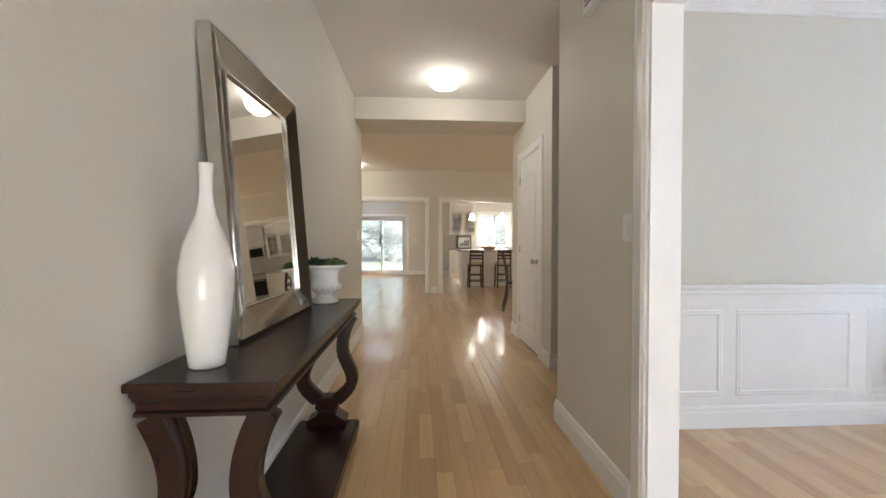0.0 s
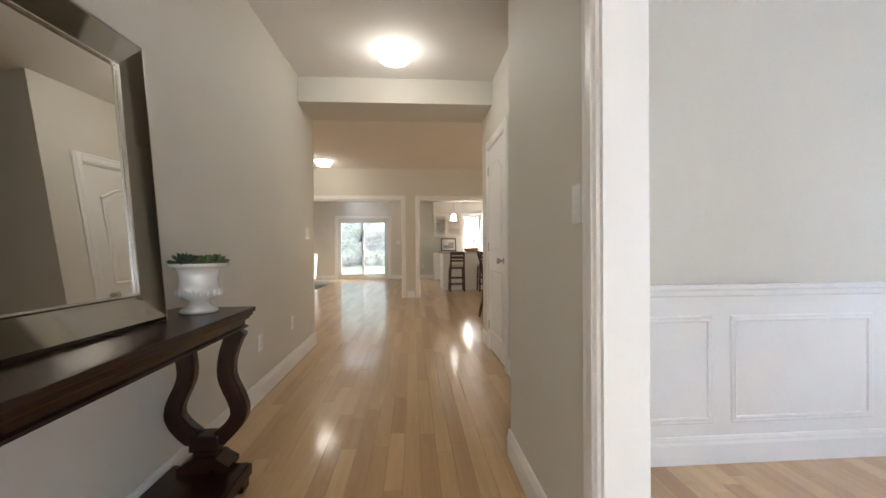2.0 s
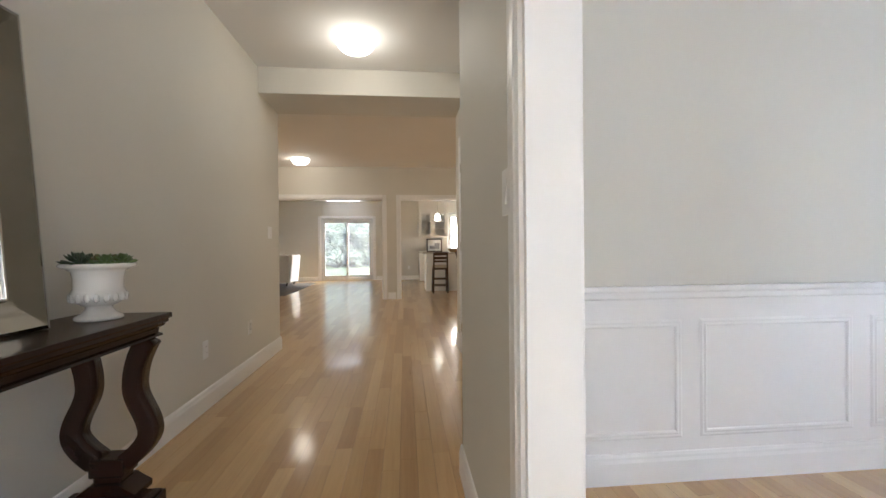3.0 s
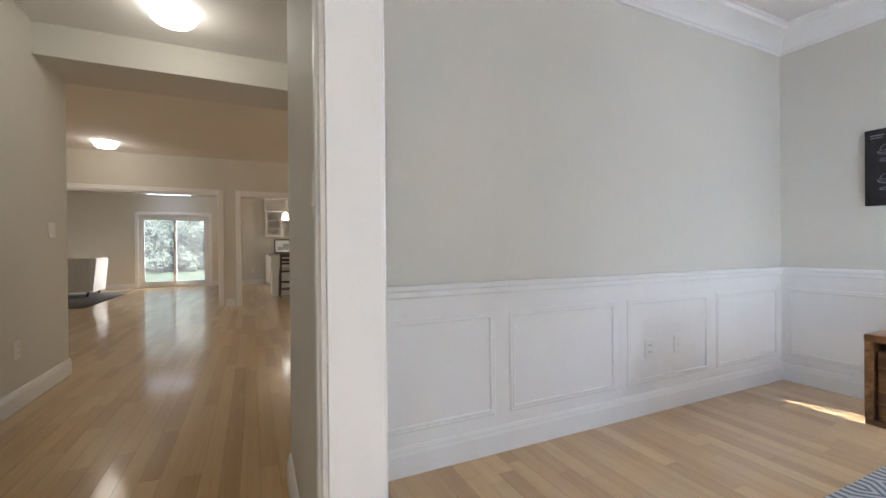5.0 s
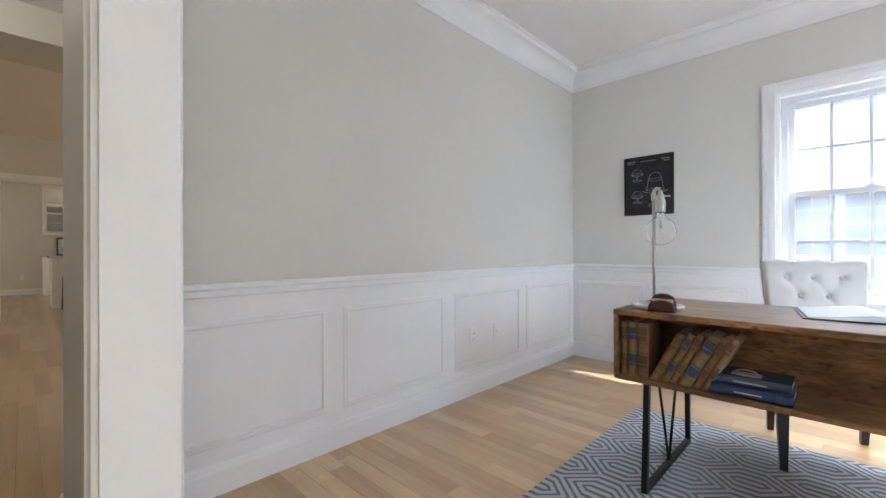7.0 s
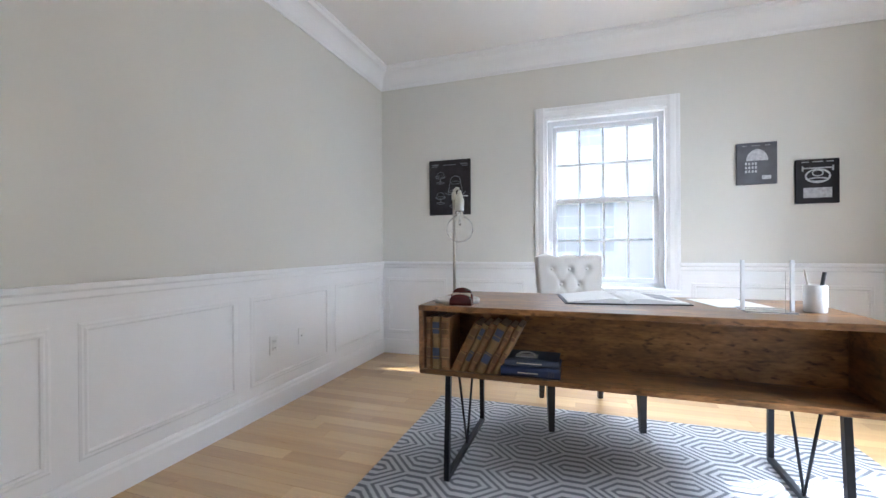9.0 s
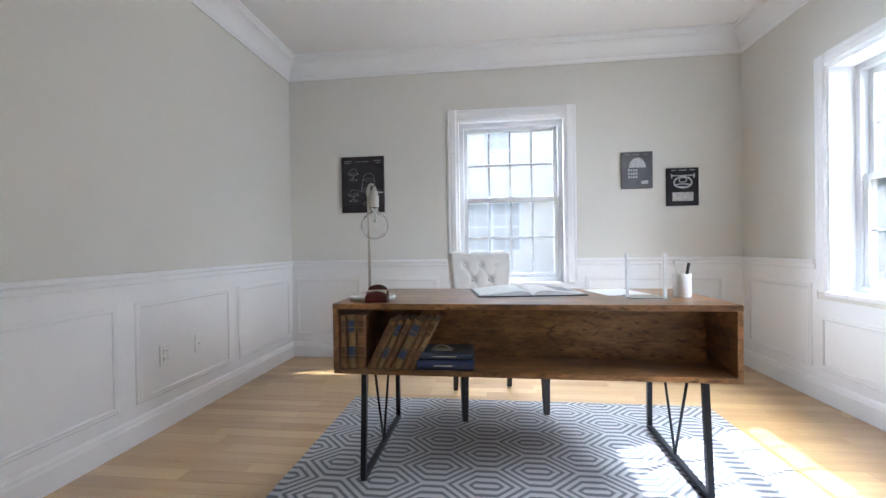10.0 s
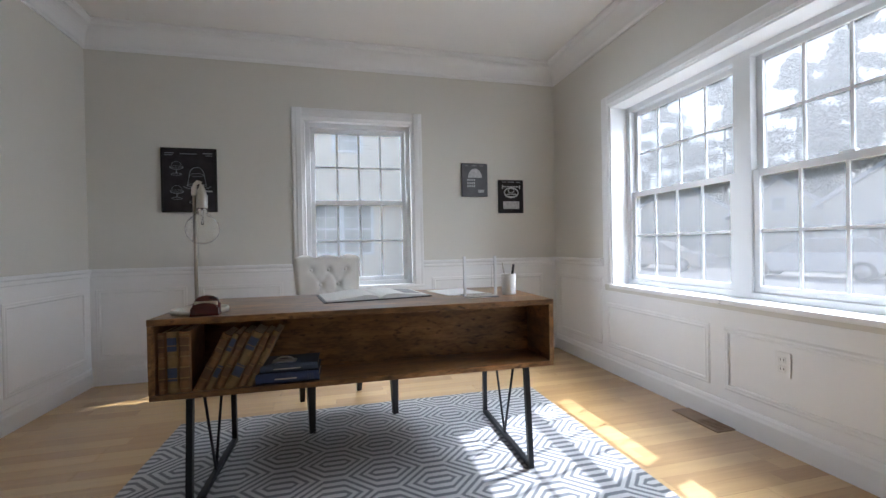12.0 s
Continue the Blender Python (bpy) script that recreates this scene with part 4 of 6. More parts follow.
def book(w, h, d, cover, m, label, bands, tab=M_LABEL, tabs=(0.3, 0.78)):
    """A hardback: spine towards -x, w its thickness along y."""
    ob = thing("book", label, "book", m, "books in the desk cubby")
    sp = [(0.004, -w / 2), (0.0, -w / 2 + 0.004), (-0.004, -w / 4), (-0.005, 0), (-0.004, w / 4), (0.0, w / 2 - 0.004), (0.004, w / 2), (0.006, w / 2 - 0.003), (0.006, -w / 2 + 0.003)]
    part("spine", prism(sp, "z", 0, h), cover, ob)
    part("cover", boxes([(0.004, d, -w / 2, -w / 2 + 0.003, 0, h), (0.004, d, w / 2 - 0.003, w / 2, 0, h)]), cover, ob)
    part("pages", boxes([(0.006, d - 0.004, -w / 2 + 0.003, w / 2 - 0.003, 0.004, h - 0.004)]), M_PAGES, ob)
    if bands:
        for k in range(6):
            z = h * (0.06 + 0.176 * k)
            part("gilt_band", boxes([(-0.0065, -0.001, -w / 2 + 0.003, w / 2 - 0.003, z, z + 0.0035)]), M_GILT, ob)
        for t in tabs:
            part("spine_label", boxes([(-0.0060, -0.001, -w / 2 + 0.004, w / 2 - 0.004, h * t, h * t + 0.05)]), tab, ob)
    return ob


BZ0 = DZ0 + 0.0225
BX = DX0 + 0.022
y = DYB - 0.026
for i, (w, c, h) in enumerate(((0.028, 0, 0.224), (0.038, 2, 0.228), (0.040, 0, 0.226))):
    book(w, h, 0.16, COVERS[c], pose(BX, y - w / 2, BZ0), "old leather-bound book with gilt bands standing in the desk cubby", True, M_LABEL if i == 1 else COVERS[1], (0.2, 0.68))
    y -= w + 0.0015
lean = radians(27)
y = 1.798
for i, (w, c, h) in enumerate(((0.034, 0, 0.238), (0.026, 2, 0.236), (0.030, 0, 0.240), (0.040, 2, 0.242), (0.026, 0, 0.232), (0.024, 2, 0.236))):
    m = Matrix.Translation((BX + 0.002 * (i % 3), y, BZ0)) @ Matrix.Rotation(lean, 4, "X") @ Matrix.Translation((0, -w / 2, 0.0))
    book(w, h, 0.16, COVERS[c], m, "old leather-bound book leaning in the desk cubby", True, M_LABEL if i in (1, 3) else COVERS[1], (0.24, 0.70))
    y -= (w + 0.001) / math.cos(lean)
big = book(0.040, 0.235, 0.165, M_NAVY, Matrix.Translation((BX - 0.004, 1.578, BZ0 + 0.0205)) @ Matrix.Rotation(radians(90), 4, "X"), "thick navy hardback lying flat in the desk cubby", False)
part("spine_title", boxes([(-0.0062, -0.002, -0.003, 0.001, 0.07, 0.15)]), M_PAGES, big, "pale unreadable title bar")
for k in range(3):
    part("spine_rule", boxes([(-0.0062, -0.002, -0.012, 0.012, 0.190 + 0.009 * k, 0.195 + 0.009 * k)]), M_NAVY2, big, "slate bars on the spine")
small = book(0.030, 0.215, 0.15, M_NAVY2, Matrix.Translation((BX + 0.004, 1.563, BZ0 + 0.0565)) @ Matrix.Rotation(radians(90), 4, "X"), "slate blue hardback lying on the navy book", False)
part("spine_title", boxes([(-0.0062, -0.002, -0.002, 0.001, 0.05, 0.15)]), M_PAGES, small, "pale unreadable title bar")
clip = thing("book_clip", "small silver clip resting on the stacked books", "clip", pose(BX + 0.05, 1.478, BZ0 + 0.072))
part("clip_body", boxes([(-0.02, 0.02, -0.045, 0.045, 0.0, 0.006)], 0.002), M_SILVER, clip)
part("clip_loop", tube([(0, 0.034 * math.cos(i * math.pi / 8), 0.006 + 0.013 * math.sin(i * math.pi / 8)) for i in range(9)], 0.003, 8), M_SILVER, clip)

# desk lamp with a globe bulb
M_MAHOG = wood("red_mahogany", (0.035, 0.006, 0.006), (0.13, 0.016, 0.014), (25, 4, 25), 0.22, 0.03, 0.1, coat=0.5)
lamp = thing("table_lamp", "unlit silver desk lamp with a large clear globe bulb", "lamp", pose(3.12, 1.80, DZ1))
part("base_plate", lathe([(0.0, 0.006), (0.086, 0.006), (0.090, 0.009), (0.096, 0.018), (0.101, 0.018), (0.104, 0.012), (0.102, 0.0), (0.0, 0.0)], 40, None, (0.0, 0.004, 0.0)), M_SILVER, lamp)
LB = (0.0, -0.010)
part("pole", tube([(0.0, 0.017, 0.006), (0.0, 0.017, 0.492)], 0.0068, 12), M_NICKEL, lamp)
part("collar", lathe([(0.0, 0.47), (0.0095, 0.47), (0.0105, 0.474), (0.0105, 0.500), (0.008, 0.506), (0.0, 0.508)], 16, None, (0.0, 0.017, 0)), M_SILVER, lamp)
part("hook", tube([(0.0, 0.017, 0.495), (0.0, 0.014, 0.514), (0.0, 0.004, 0.524), (0.0, -0.006, 0.521), (0.0, -0.010, 0.508)], 0.0075, 10), M_SILVER, lamp)
part("socket", lathe([(0.0, 0.418), (0.0185, 0.418), (0.0205, 0.424), (0.0195, 0.440), (0.0210, 0.444), (0.0210, 0.470), (0.0165, 0.476), (0.0150, 0.492), (0.010, 0.500), (0.008, 0.512), (0.0, 0.514)], 24, None, (*LB, 0)), M_SILVER, lamp)
part("switch", tube([(*LB, 0.488), (LB[0] - 0.004, LB[1] - 0.040, 0.486)], 0.003, 8), M_SILVER, lamp)
ball = [(0.0620 * math.sin(k * math.pi / 18), 0.335 - 0.0620 * math.cos(k * math.pi / 18)) for k in range(0, 16)] + [(0.0205, 0.399), (0.0175, 0.408), (0.0165, 0.420)]
part("bulb", lathe(ball + [(max(r - 0.0011, 0.0), z + (0.0011 if z < 0.335 else -0.0005)) for r, z in reversed(ball)], 40, None, (*LB, 0)), M_BULBGL, lamp, "clear glass globe bulb")
part("filament_stem", tube([(*LB, 0.42), (*LB, 0.352)], 0.0045, 8), M_ACRYL, lamp)
part("filament", tube([(LB[0], LB[1] + 0.012 * math.cos(k), 0.345 + 0.004 * math.sin(3 * k)) for k in (0, 0.8, 1.6, 2.4, 3.1)], 0.0008, 6), M_NICKEL, lamp)
holder = thing("card_holder", "dark red mahogany business card holder standing on the desk", "card holder", pose(3.022, 1.757, DZ1 + 0.0005))
arc = [(-0.048, 0.0), (0.048, 0.0), (0.048, 0.026)] + [(0.044 * math.cos(i * math.pi / 10), 0.030 + 0.018 * math.sin(i * math.pi / 10)) for i in range(11)] + [(-0.048, 0.026)]
part("front_block", prism(arc, "x", -0.016, 0.0), M_MAHOG, holder)
part("back_block", prism([(u, v * 1.55 if v > 0 else v) for u, v in arc], "x", 0.012, 0.024), M_MAHOG, holder)
part("foot", boxes([(-0.016, 0.024, -0.050, 0.050, 0.0, 0.009)], 0.002), M_MAHOG, holder)
part("cards", boxes([(0.002, 0.010, -0.040, 0.040, 0.009, 0.052)]), M_PAGES, holder)

# open book, papers, acrylic stand, pen cup
M_PAPER = shader("white_paper", (0.80, 0.80, 0.78), 0.7, vary=0.03, scale=15)
M_INK = shader("grey_print", (0.30, 0.30, 0.31), 0.7, vary=0.3, scale=20)
ob = thing("open_book", "large open picture book lying on the desk", "book", pose(3.39, 1.10, DZ1, 0, 0, 9))
for s in (-1, 1):
    prof = [(0.0, 0.005), (0.012, 0.016), (0.035, 0.024), (0.07, 0.026), (0.12, 0.021), (0.18, 0.014), (0.245, 0.009), (0.245, 0.0045), (0.0, 0.0045)]
    part("page_block", prism([(s * u, v) for u, v in prof], "x", -0.16, 0.16), M_PAPER, ob)
part("cover", boxes([(-0.168, 0.168, -0.258, 0.258, 0.0, 0.0042)]), M_BLACK, ob, "dark cover boards")
part("picture", boxes([(-0.11, 0.12, -0.225, -0.13, 0.0325, 0.0329)]), M_INK, ob).rotation_euler = (radians(5.43), 0, 0)
sheet_ob = tagged(new("paper_sheet", mesh_of("paper_sheet", boxes([(-0.14, 0.14, -0.108, 0.108, 0.0003, 0.0016)]), M_PAPER)), "white paper sheet lying on the desk", "paper")
sheet_ob.matrix_basis = pose(3.40, 0.66, DZ1, 0, 0, 12)
rack = thing("acrylic_stand", "clear acrylic letter stand on the desk", "letter stand", pose(3.165, 0.60, DZ1 + 0.0005))
part("base", boxes([(-0.05, 0.09, -0.078, 0.078, 0.0, 0.005)], 0.001), M_ACRYL, rack)
M_ACEDGE = shader("acrylic_edge", (0.86, 0.88, 0.90), 0.12, vary=0.0)
for s in (-1, 1):
    part("post", boxes([(-0.006, 0.006, s * 0.078 - 0.006, s * 0.078 + 0.006, 0.005, 0.195)], 0.001), M_ACEDGE, rack)
part("panel", boxes([(0.03, 0.034, -0.07, 0.07, 0.005, 0.15)], 0.001), M_ACRYL, rack)
cup = thing("pen_cup", "white ceramic pen cup holding a pen and pencil", "pen cup", pose(3.205, 0.435, DZ1))
part("cup", lathe([(0.0, 0.001), (0.033, 0.0), (0.036, 0.004), (0.036, 0.101), (0.0345, 0.103), (0.033, 0.101), (0.033, 0.006), (0.0, 0.005)], 36), M_CERAM, cup)
part("pencil", tube([(0.0, 0.008, 0.012), (0.008, 0.030, 0.158)], 0.0032, 6), M_NICKEL, cup)
part("marker", tube([(0.0, -0.006, 0.012), (-0.004, -0.026, 0.150)], 0.0062, 10), M_BLACK, cup)

# tufted chair behind the desk
chair = thing("desk_chair", "ivory button-tufted chair with dark legs behind the desk", "chair", pose(3.87, 1.26, 0, 0, 0, 16))
# local -x faces the desk


def tufted_back():
    bm = bmesh.new()
    W, Z0, Z1, n, m = 0.225, 0.40, 0.945, 40, 44
    tufts = [(u, z) for z, us in ((0.845, (-0.115, 0.0, 0.115)), (0.745, (-0.058, 0.058)), (0.645, (-0.115, 0.0, 0.115)), (0.545, (-0.058, 0.058))) for u in us]
    grid = {}
    for side in (0, 1):
        for i in range(n + 1):
            for j in range(m + 1):
                u, z = -1 + 2 * i / n, Z0 + (Z1 - Z0) * j / m
                yy = u * (W * (0.84 + 0.16 * (z - Z0) / (Z1 - Z0)))
                if z > 0.92:
                    z -= 0.010 * (1 - math.cos(3 * math.pi * u)) * (z - 0.92) / 0.025
                edge = min(1.0, (1 - abs(u)) / 0.10) * min(1.0, (Z1 - z) / 0.045 + 0.02)
                t = 0.05 * math.sqrt(max(edge, 0.0) * (2 - min(edge, 1.0)))
                if side == 0:
                    for a, b in tufts:
                        d = math.hypot(yy - a, z - b)
                        t -= 0.028 * math.exp(-(d / 0.020) ** 2)
                    for (a, b) in tufts:
                        for (c, e) in tufts:
                            if 0.08 < math.hypot(a - c, b - e) < 0.125 and e > b:
                                q = Vector((c - a, e - b))
                                r = Vector((yy - a, z - b))
                                k = r.dot(q) / q.length_squared
                                if 0 < k < 1:
                                    dist = (r - q * k).length
                                    t -= 0.010 * math.exp(-(dist / 0.007) ** 2)
                x = 0.24 + 0.16 * (z - Z0) + (-t if side == 0 else 0.35 * t)
                grid[side, i, j] = bm.verts.new((x, yy, z))
    for side in (0, 1):
        for i in range(n):
            for j in range(m):
                f = bm.faces.new((grid[side, i, j], grid[side, i + 1, j], grid[side, i + 1, j + 1], grid[side, i, j + 1]))
                f.smooth = True
    edge = [(i, 0) for i in range(n + 1)] + [(n, j) for j in range(1, m + 1)] + [(i, m) for i in range(n - 1, -1, -1)] + [(0, j) for j in range(m - 1, 0, -1)]
    for (i, j), (k, l) in zip(edge, edge[1:] + edge[:1]):
        bm.faces.new((grid[0, i, j], grid[0, k, l], grid[1, k, l], grid[1, i, j]))
    bmesh.ops.recalc_face_normals(bm, faces=bm.faces)
    return bm, tufts


bm, tufts = tufted_back()
back = part("backrest", bm, M_LINEN, chair)
for u, z in tufts:
    bt = part("button", lathe([(0.0, -0.006), (0.009, -0.004), (0.011, 0.0), (0.009, 0.004), (0.0, 0.006)], 12), M_LINEN, back)
    bt.matrix_basis = pose(0.24 + 0.16 * (z - 0.40) - 0.026, u, z, 0, 90, 0)
part("seat", boxes([(-0.27, 0.26, -0.265, 0.265, 0.36, 0.47)], 0.03), M_LINEN, chair)
for x, y, sx in ((-0.235, -0.238, -0.02), (-0.235, 0.238, -0.02), (0.22, -0.19, 0.05), (0.22, 0.19, 0.05)):
    zf = RUGZ if x < 0 else 0.0
    part("leg", tube([(x, y, 0.37), (x + sx, y, zf)], 0.024, 4, None, 0.014), M_BLACK, chair)

# framed prints
M_PRINT = shader("blackboard_print", (0.022, 0.021, 0.024), 0.6, spec=0.2, vary=0.3, scale=10)
M_PRINT2 = shader("grey_print_ground", (0.105, 0.105, 0.115), 0.55, vary=0.25, scale=10)
M_CHALK = shader("chalk_white", (0.50, 0.50, 0.51), 0.7, vary=0.3, scale=40)
M_PRINT3 = shader("slate_print", (0.032, 0.028, 0.032), 0.6, spec=0.2, vary=0.45, scale=14)
M_CHALK2 = shader("chalk_grey", (0.30, 0.30, 0.31), 0.7, vary=0.3, scale=40)


def strokes(rows):
    bm = bmesh.new()
    for pts, r in rows:
        tube([(-0.0235, u, z) for u, z in pts], r, 4, bm)
    return bm


def ellipse(cu, cz, a, b, n=20, t0=0.0, t1=2 * math.pi):
    return [(cu + a * math.cos(t0 + (t1 - t0) * i / n), cz + b * math.sin(t0 + (t1 - t0) * i / n)) for i in range(n + 1)]


def bars(z, u0, u1, h):
    return (-0.0226, -0.0215, u0, u1, z, z + h)


art = thing("framed_print", "black framed print of white hat drawings on the study wall", "picture", pose(SX1, 2.385, 1.535))
part("frame", boxes([(-0.026, 0, -0.192, -0.180, -0.247, 0.247), (-0.026, 0, 0.180, 0.192, -0.247, 0.247), (-0.0258, 0, -0.180, 0.180, -0.247, -0.235), (-0.0258, 0, -0.180, 0.180, 0.235, 0.247)], 0.002), M_DARKSLOT, art)
part("print", boxes([(-0.0215, 0, -0.180, 0.180, -0.235, 0.235)]), M_PRINT3, art)
hat = [(ellipse(-0.055, 0.035, 0.052, 0.065, 16, 0, math.pi), 0.0016), ([(-0.107, 0.035), (-0.118, -0.035)], 0.0014), ([(-0.003, 0.035), (0.010, -0.035)], 0.0014), (ellipse(-0.055, 0.040, 0.046, 0.012), 0.0012),
       (ellipse(-0.055, -0.045, 0.095, 0.024, 20, math.pi, 2 * math.pi), 0.002), (ellipse(-0.055, -0.040, 0.070, 0.012), 0.0014), ([(-0.075, -0.07), (-0.070, -0.16)], 0.0014), ([(-0.035, -0.07), (-0.040, -0.16)], 0.0014), (ellipse(-0.055, -0.17, 0.055, 0.014), 0.0016)]
for cz in (0.10, -0.085):
    hat += [(ellipse(0.085, cz, 0.046, 0.020, 14, math.pi, 2 * math.pi), 0.0018), (ellipse(0.085, cz, 0.046, 0.008), 0.0012), (ellipse(0.085, cz + 0.012, 0.034, 0.030, 10, 0, math.pi), 0.0012),
            ([(0.085, cz - 0.02), (0.085, cz - 0.050)], 0.0022), (ellipse(0.085, cz - 0.056, 0.036, 0.008), 0.0016)]
part("drawing", strokes(hat), M_CHALK2, art)
for q in [bars(0.205, 0.10, 0.165, 0.006), bars(0.190, 0.11, 0.165, 0.005), bars(0.200, -0.06, 0.06, 0.005), bars(0.205, -0.165, -0.10, 0.006), bars(0.188, -0.165, -0.12, 0.005)]:
    part("caption", boxes([q]), M_CHALK2, art)
art2 = thing("canvas_print", "small grey canvas print of an umbrella drawing on the study wall", "picture", pose(SX1, 0.066, 1.582))
part("canvas", boxes([(-0.022, 0, -0.122, 0.122, -0.15, 0.15)], 0.003), M_PRINT2, art2)
for q in [(-0.0232, -0.022, 0.06 - 0.02 * (i % 4), 0.072 - 0.02 * (i % 4), -0.01 - 0.028 * (i // 4), 0.008 - 0.028 * (i // 4)) for i in range(12)] + [(-0.0232, -0.022, -0.085, -0.03, -0.115, -0.088)]:
    part("drawing", boxes([q]), M_CHALK, art2)
part("umbrella", prism([(-0.062 + u, 0.02 + v) for u, v in ellipse(0.06, 0, 0.066, 0.082, 16, 0, math.pi)], "x", -0.0232, -0.022), M_CHALK, art2)
for q in [(-0.0232, -0.022, -0.08, -0.05, 0.125, 0.131), (-0.0232, -0.022, -0.02, 0.03, 0.125, 0.131), (-0.0232, -0.022, 0.06, 0.09, 0.125, 0.131)]:
    part("caption", boxes([q]), M_CHALK2, art2)
art3 = thing("canvas_print", "small dark canvas print of a typewriter drawing on the study wall", "picture", pose(SX1, -0.285, 1.435))
part("canvas", boxes([(-0.022, 0, -0.122, 0.122, -0.153, 0.153)], 0.003), M_PRINT, art3)
tw = [(ellipse(0, 0.035, 0.068, 0.045), 0.005), (ellipse(0, 0.055, 0.03, 0.02), 0.003), ([(-0.085, 0.09), (0.085, 0.09)], 0.004), ([(-0.085, 0.07), (-0.085, 0.105)], 0.004), ([(0.085, 0.07), (0.085, 0.105)], 0.004), (ellipse(0, 0.01, 0.055, 0.012), 0.004)]
part("drawing", strokes(tw), M_CHALK, art3)
part("sheet_drawing", boxes([(-0.0232, -0.022, -0.08, 0.08, -0.115, -0.045)]), M_CHALK, art3, "pale lower block")
for q in [(-0.0232, -0.022, -0.09, -0.05, 0.130, 0.137), (-0.0232, -0.022, -0.03, 0.03, 0.130, 0.138), (-0.0232, -0.022, 0.05, 0.09, 0.130, 0.137)]:
    part("caption", boxes([q]), M_CHALK2, art3)

plate("wall_outlet", "white outlet plate in the wainscot panel", "outlet", pose(3.366, SY1 - 0.005, 0.40), 1, "socket")
cable = thing("cable_plate", "small white cable plate in the wainscot panel", "wall plate", pose(3.63, SY1 - 0.005, 0.405))
part("cover_plate", boxes([(-0.032, 0.032, -0.005, 0.0, -0.055, 0.055)], 0.002), M_PLATE, cable)
part("jack", lathe([(0.0, 0.0), (0.007, 0.0), (0.007, 0.008), (0.0, 0.008)], 12, None, (0, 0, 0)), M_PLATE, cable).matrix_basis = pose(0, -0.005, 0, 90, 0, 0)
plate("wall_outlet", "white outlet plate in the wainscot under the window", "outlet", pose(2.758, SY0 + 0.005, 0.407, 0, 0, 180), 1, "socket")

M_VENT = shader("brown_vent_metal", (0.26, 0.17, 0.095), 0.5, 0.3, vary=0.15, scale=20)
vent = thing("floor_vent", "brown slatted floor register set near the window wall", "floor vent", pose(3.14, -0.670, 0))
part("frame", boxes([(-0.15, 0.15, -0.062, -0.046, 0.0, 0.006), (-0.15, 0.15, 0.046, 0.062, 0.0, 0.006), (-0.15, -0.135, -0.046, 0.046, 0.0, 0.0058), (0.135, 0.15, -0.046, 0.046, 0.0, 0.0058), (-0.006, 0.006, -0.046, 0.046, 0.0, 0.0056)], 0.001), M_VENT, vent)
# black sheet under the open slats, its colour standing for shade in the duct
part("backing", boxes([(-0.14, 0.004, -0.05, 0.05, 0.0002, 0.0016)]), M_DARKSLOT, vent)
part("cover_board", boxes([(0.006, 0.136, -0.047, 0.047, 0.0004, 0.0046)], 0.001), M_VENT, vent, "closed brown half")
for i in range(9):
    x = -0.126 + 0.0142 * i
    part("slat", boxes([(x - 0.0038, x + 0.0038, -0.046, 0.046, 0.0018, 0.005)]), M_VENT, vent)

# ---- living room and kitchen beyond ----
M_CAB = shader("white_cabinet_paint", (0.80, 0.79, 0.76), 0.35, vary=0.02)
M_STONE = shader("pale_stone_worktop", (0.55, 0.52, 0.48), 0.2, vary=0.2, scale=25)
M_DARKW = wood("dark_walnut", (0.020, 0.010, 0.007), (0.060, 0.030, 0.019), (30, 30, 3), 0.35, 0.05, 0.1)
M_CUSH = shader("cream_cushion", (0.55, 0.48, 0.38), 0.85, vary=0.08, scale=20)
M_GREYRUG = shader("dark_grey_rug", (0.13, 0.12, 0.115), 0.95, vary=0.25, scale=8, bump=0.4, bump_scale=150)
M_BASK = wood("woven_tan", (0.22, 0.12, 0.04), (0.45, 0.28, 0.11), (60, 60, 90), 0.7, 0.3, 0.1)


def stool(x, y, turn):
    ob = thing("counter_stool", "dark wooden counter stool with a cream seat at the island", "stool", pose(x, y, 0, 0, 0, turn), "stools at the island")
    for sx in (-1, 1):
        part("leg", tube([(sx * 0.165, -0.16, 0.0), (sx * 0.155, -0.17, 0.55), (sx * 0.15, -0.215, 0.93)], 0.018, 4), M_DARKW, ob)
        part("leg", tube([(sx * 0.17, 0.17, 0.0), (sx * 0.155, 0.15, 0.55)], 0.018, 4), M_DARKW, ob)
        part("side_rail", tube([(sx * 0.166, -0.16, 0.24), (sx * 0.166, 0.165, 0.24)], 0.011, 4), M_DARKW, ob)
    for z, h in ((0.895, 0.036), (0.80, 0.030), (0.725, 0.022)):
        part("back_slat", boxes([(-0.15, 0.15, -0.222 + (0.93 - z) * 0.12, -0.202 + (0.93 - z) * 0.12, z - h, z + h)], 0.004), M_DARKW, ob)
    for y2 in (-0.16, 0.165):
        for z in (0.17, 0.32):
            part("stretcher", tube([(-0.165, y2, z), (0.165, y2, z)], 0.011, 4), M_DARKW, ob)
    part("seat_frame", boxes([(-0.175, 0.175, -0.175, 0.175, 0.535, 0.575)], 0.006), M_DARKW, ob)
    part("cushion", boxes([(-0.17, 0.17, -0.165, 0.172, 0.575, 0.635)], 0.02), M_CUSH, ob)
    return ob


first = stool(1.83, 10.80, 0)
copy_thing(first, pose(2.52, 10.82, 0))

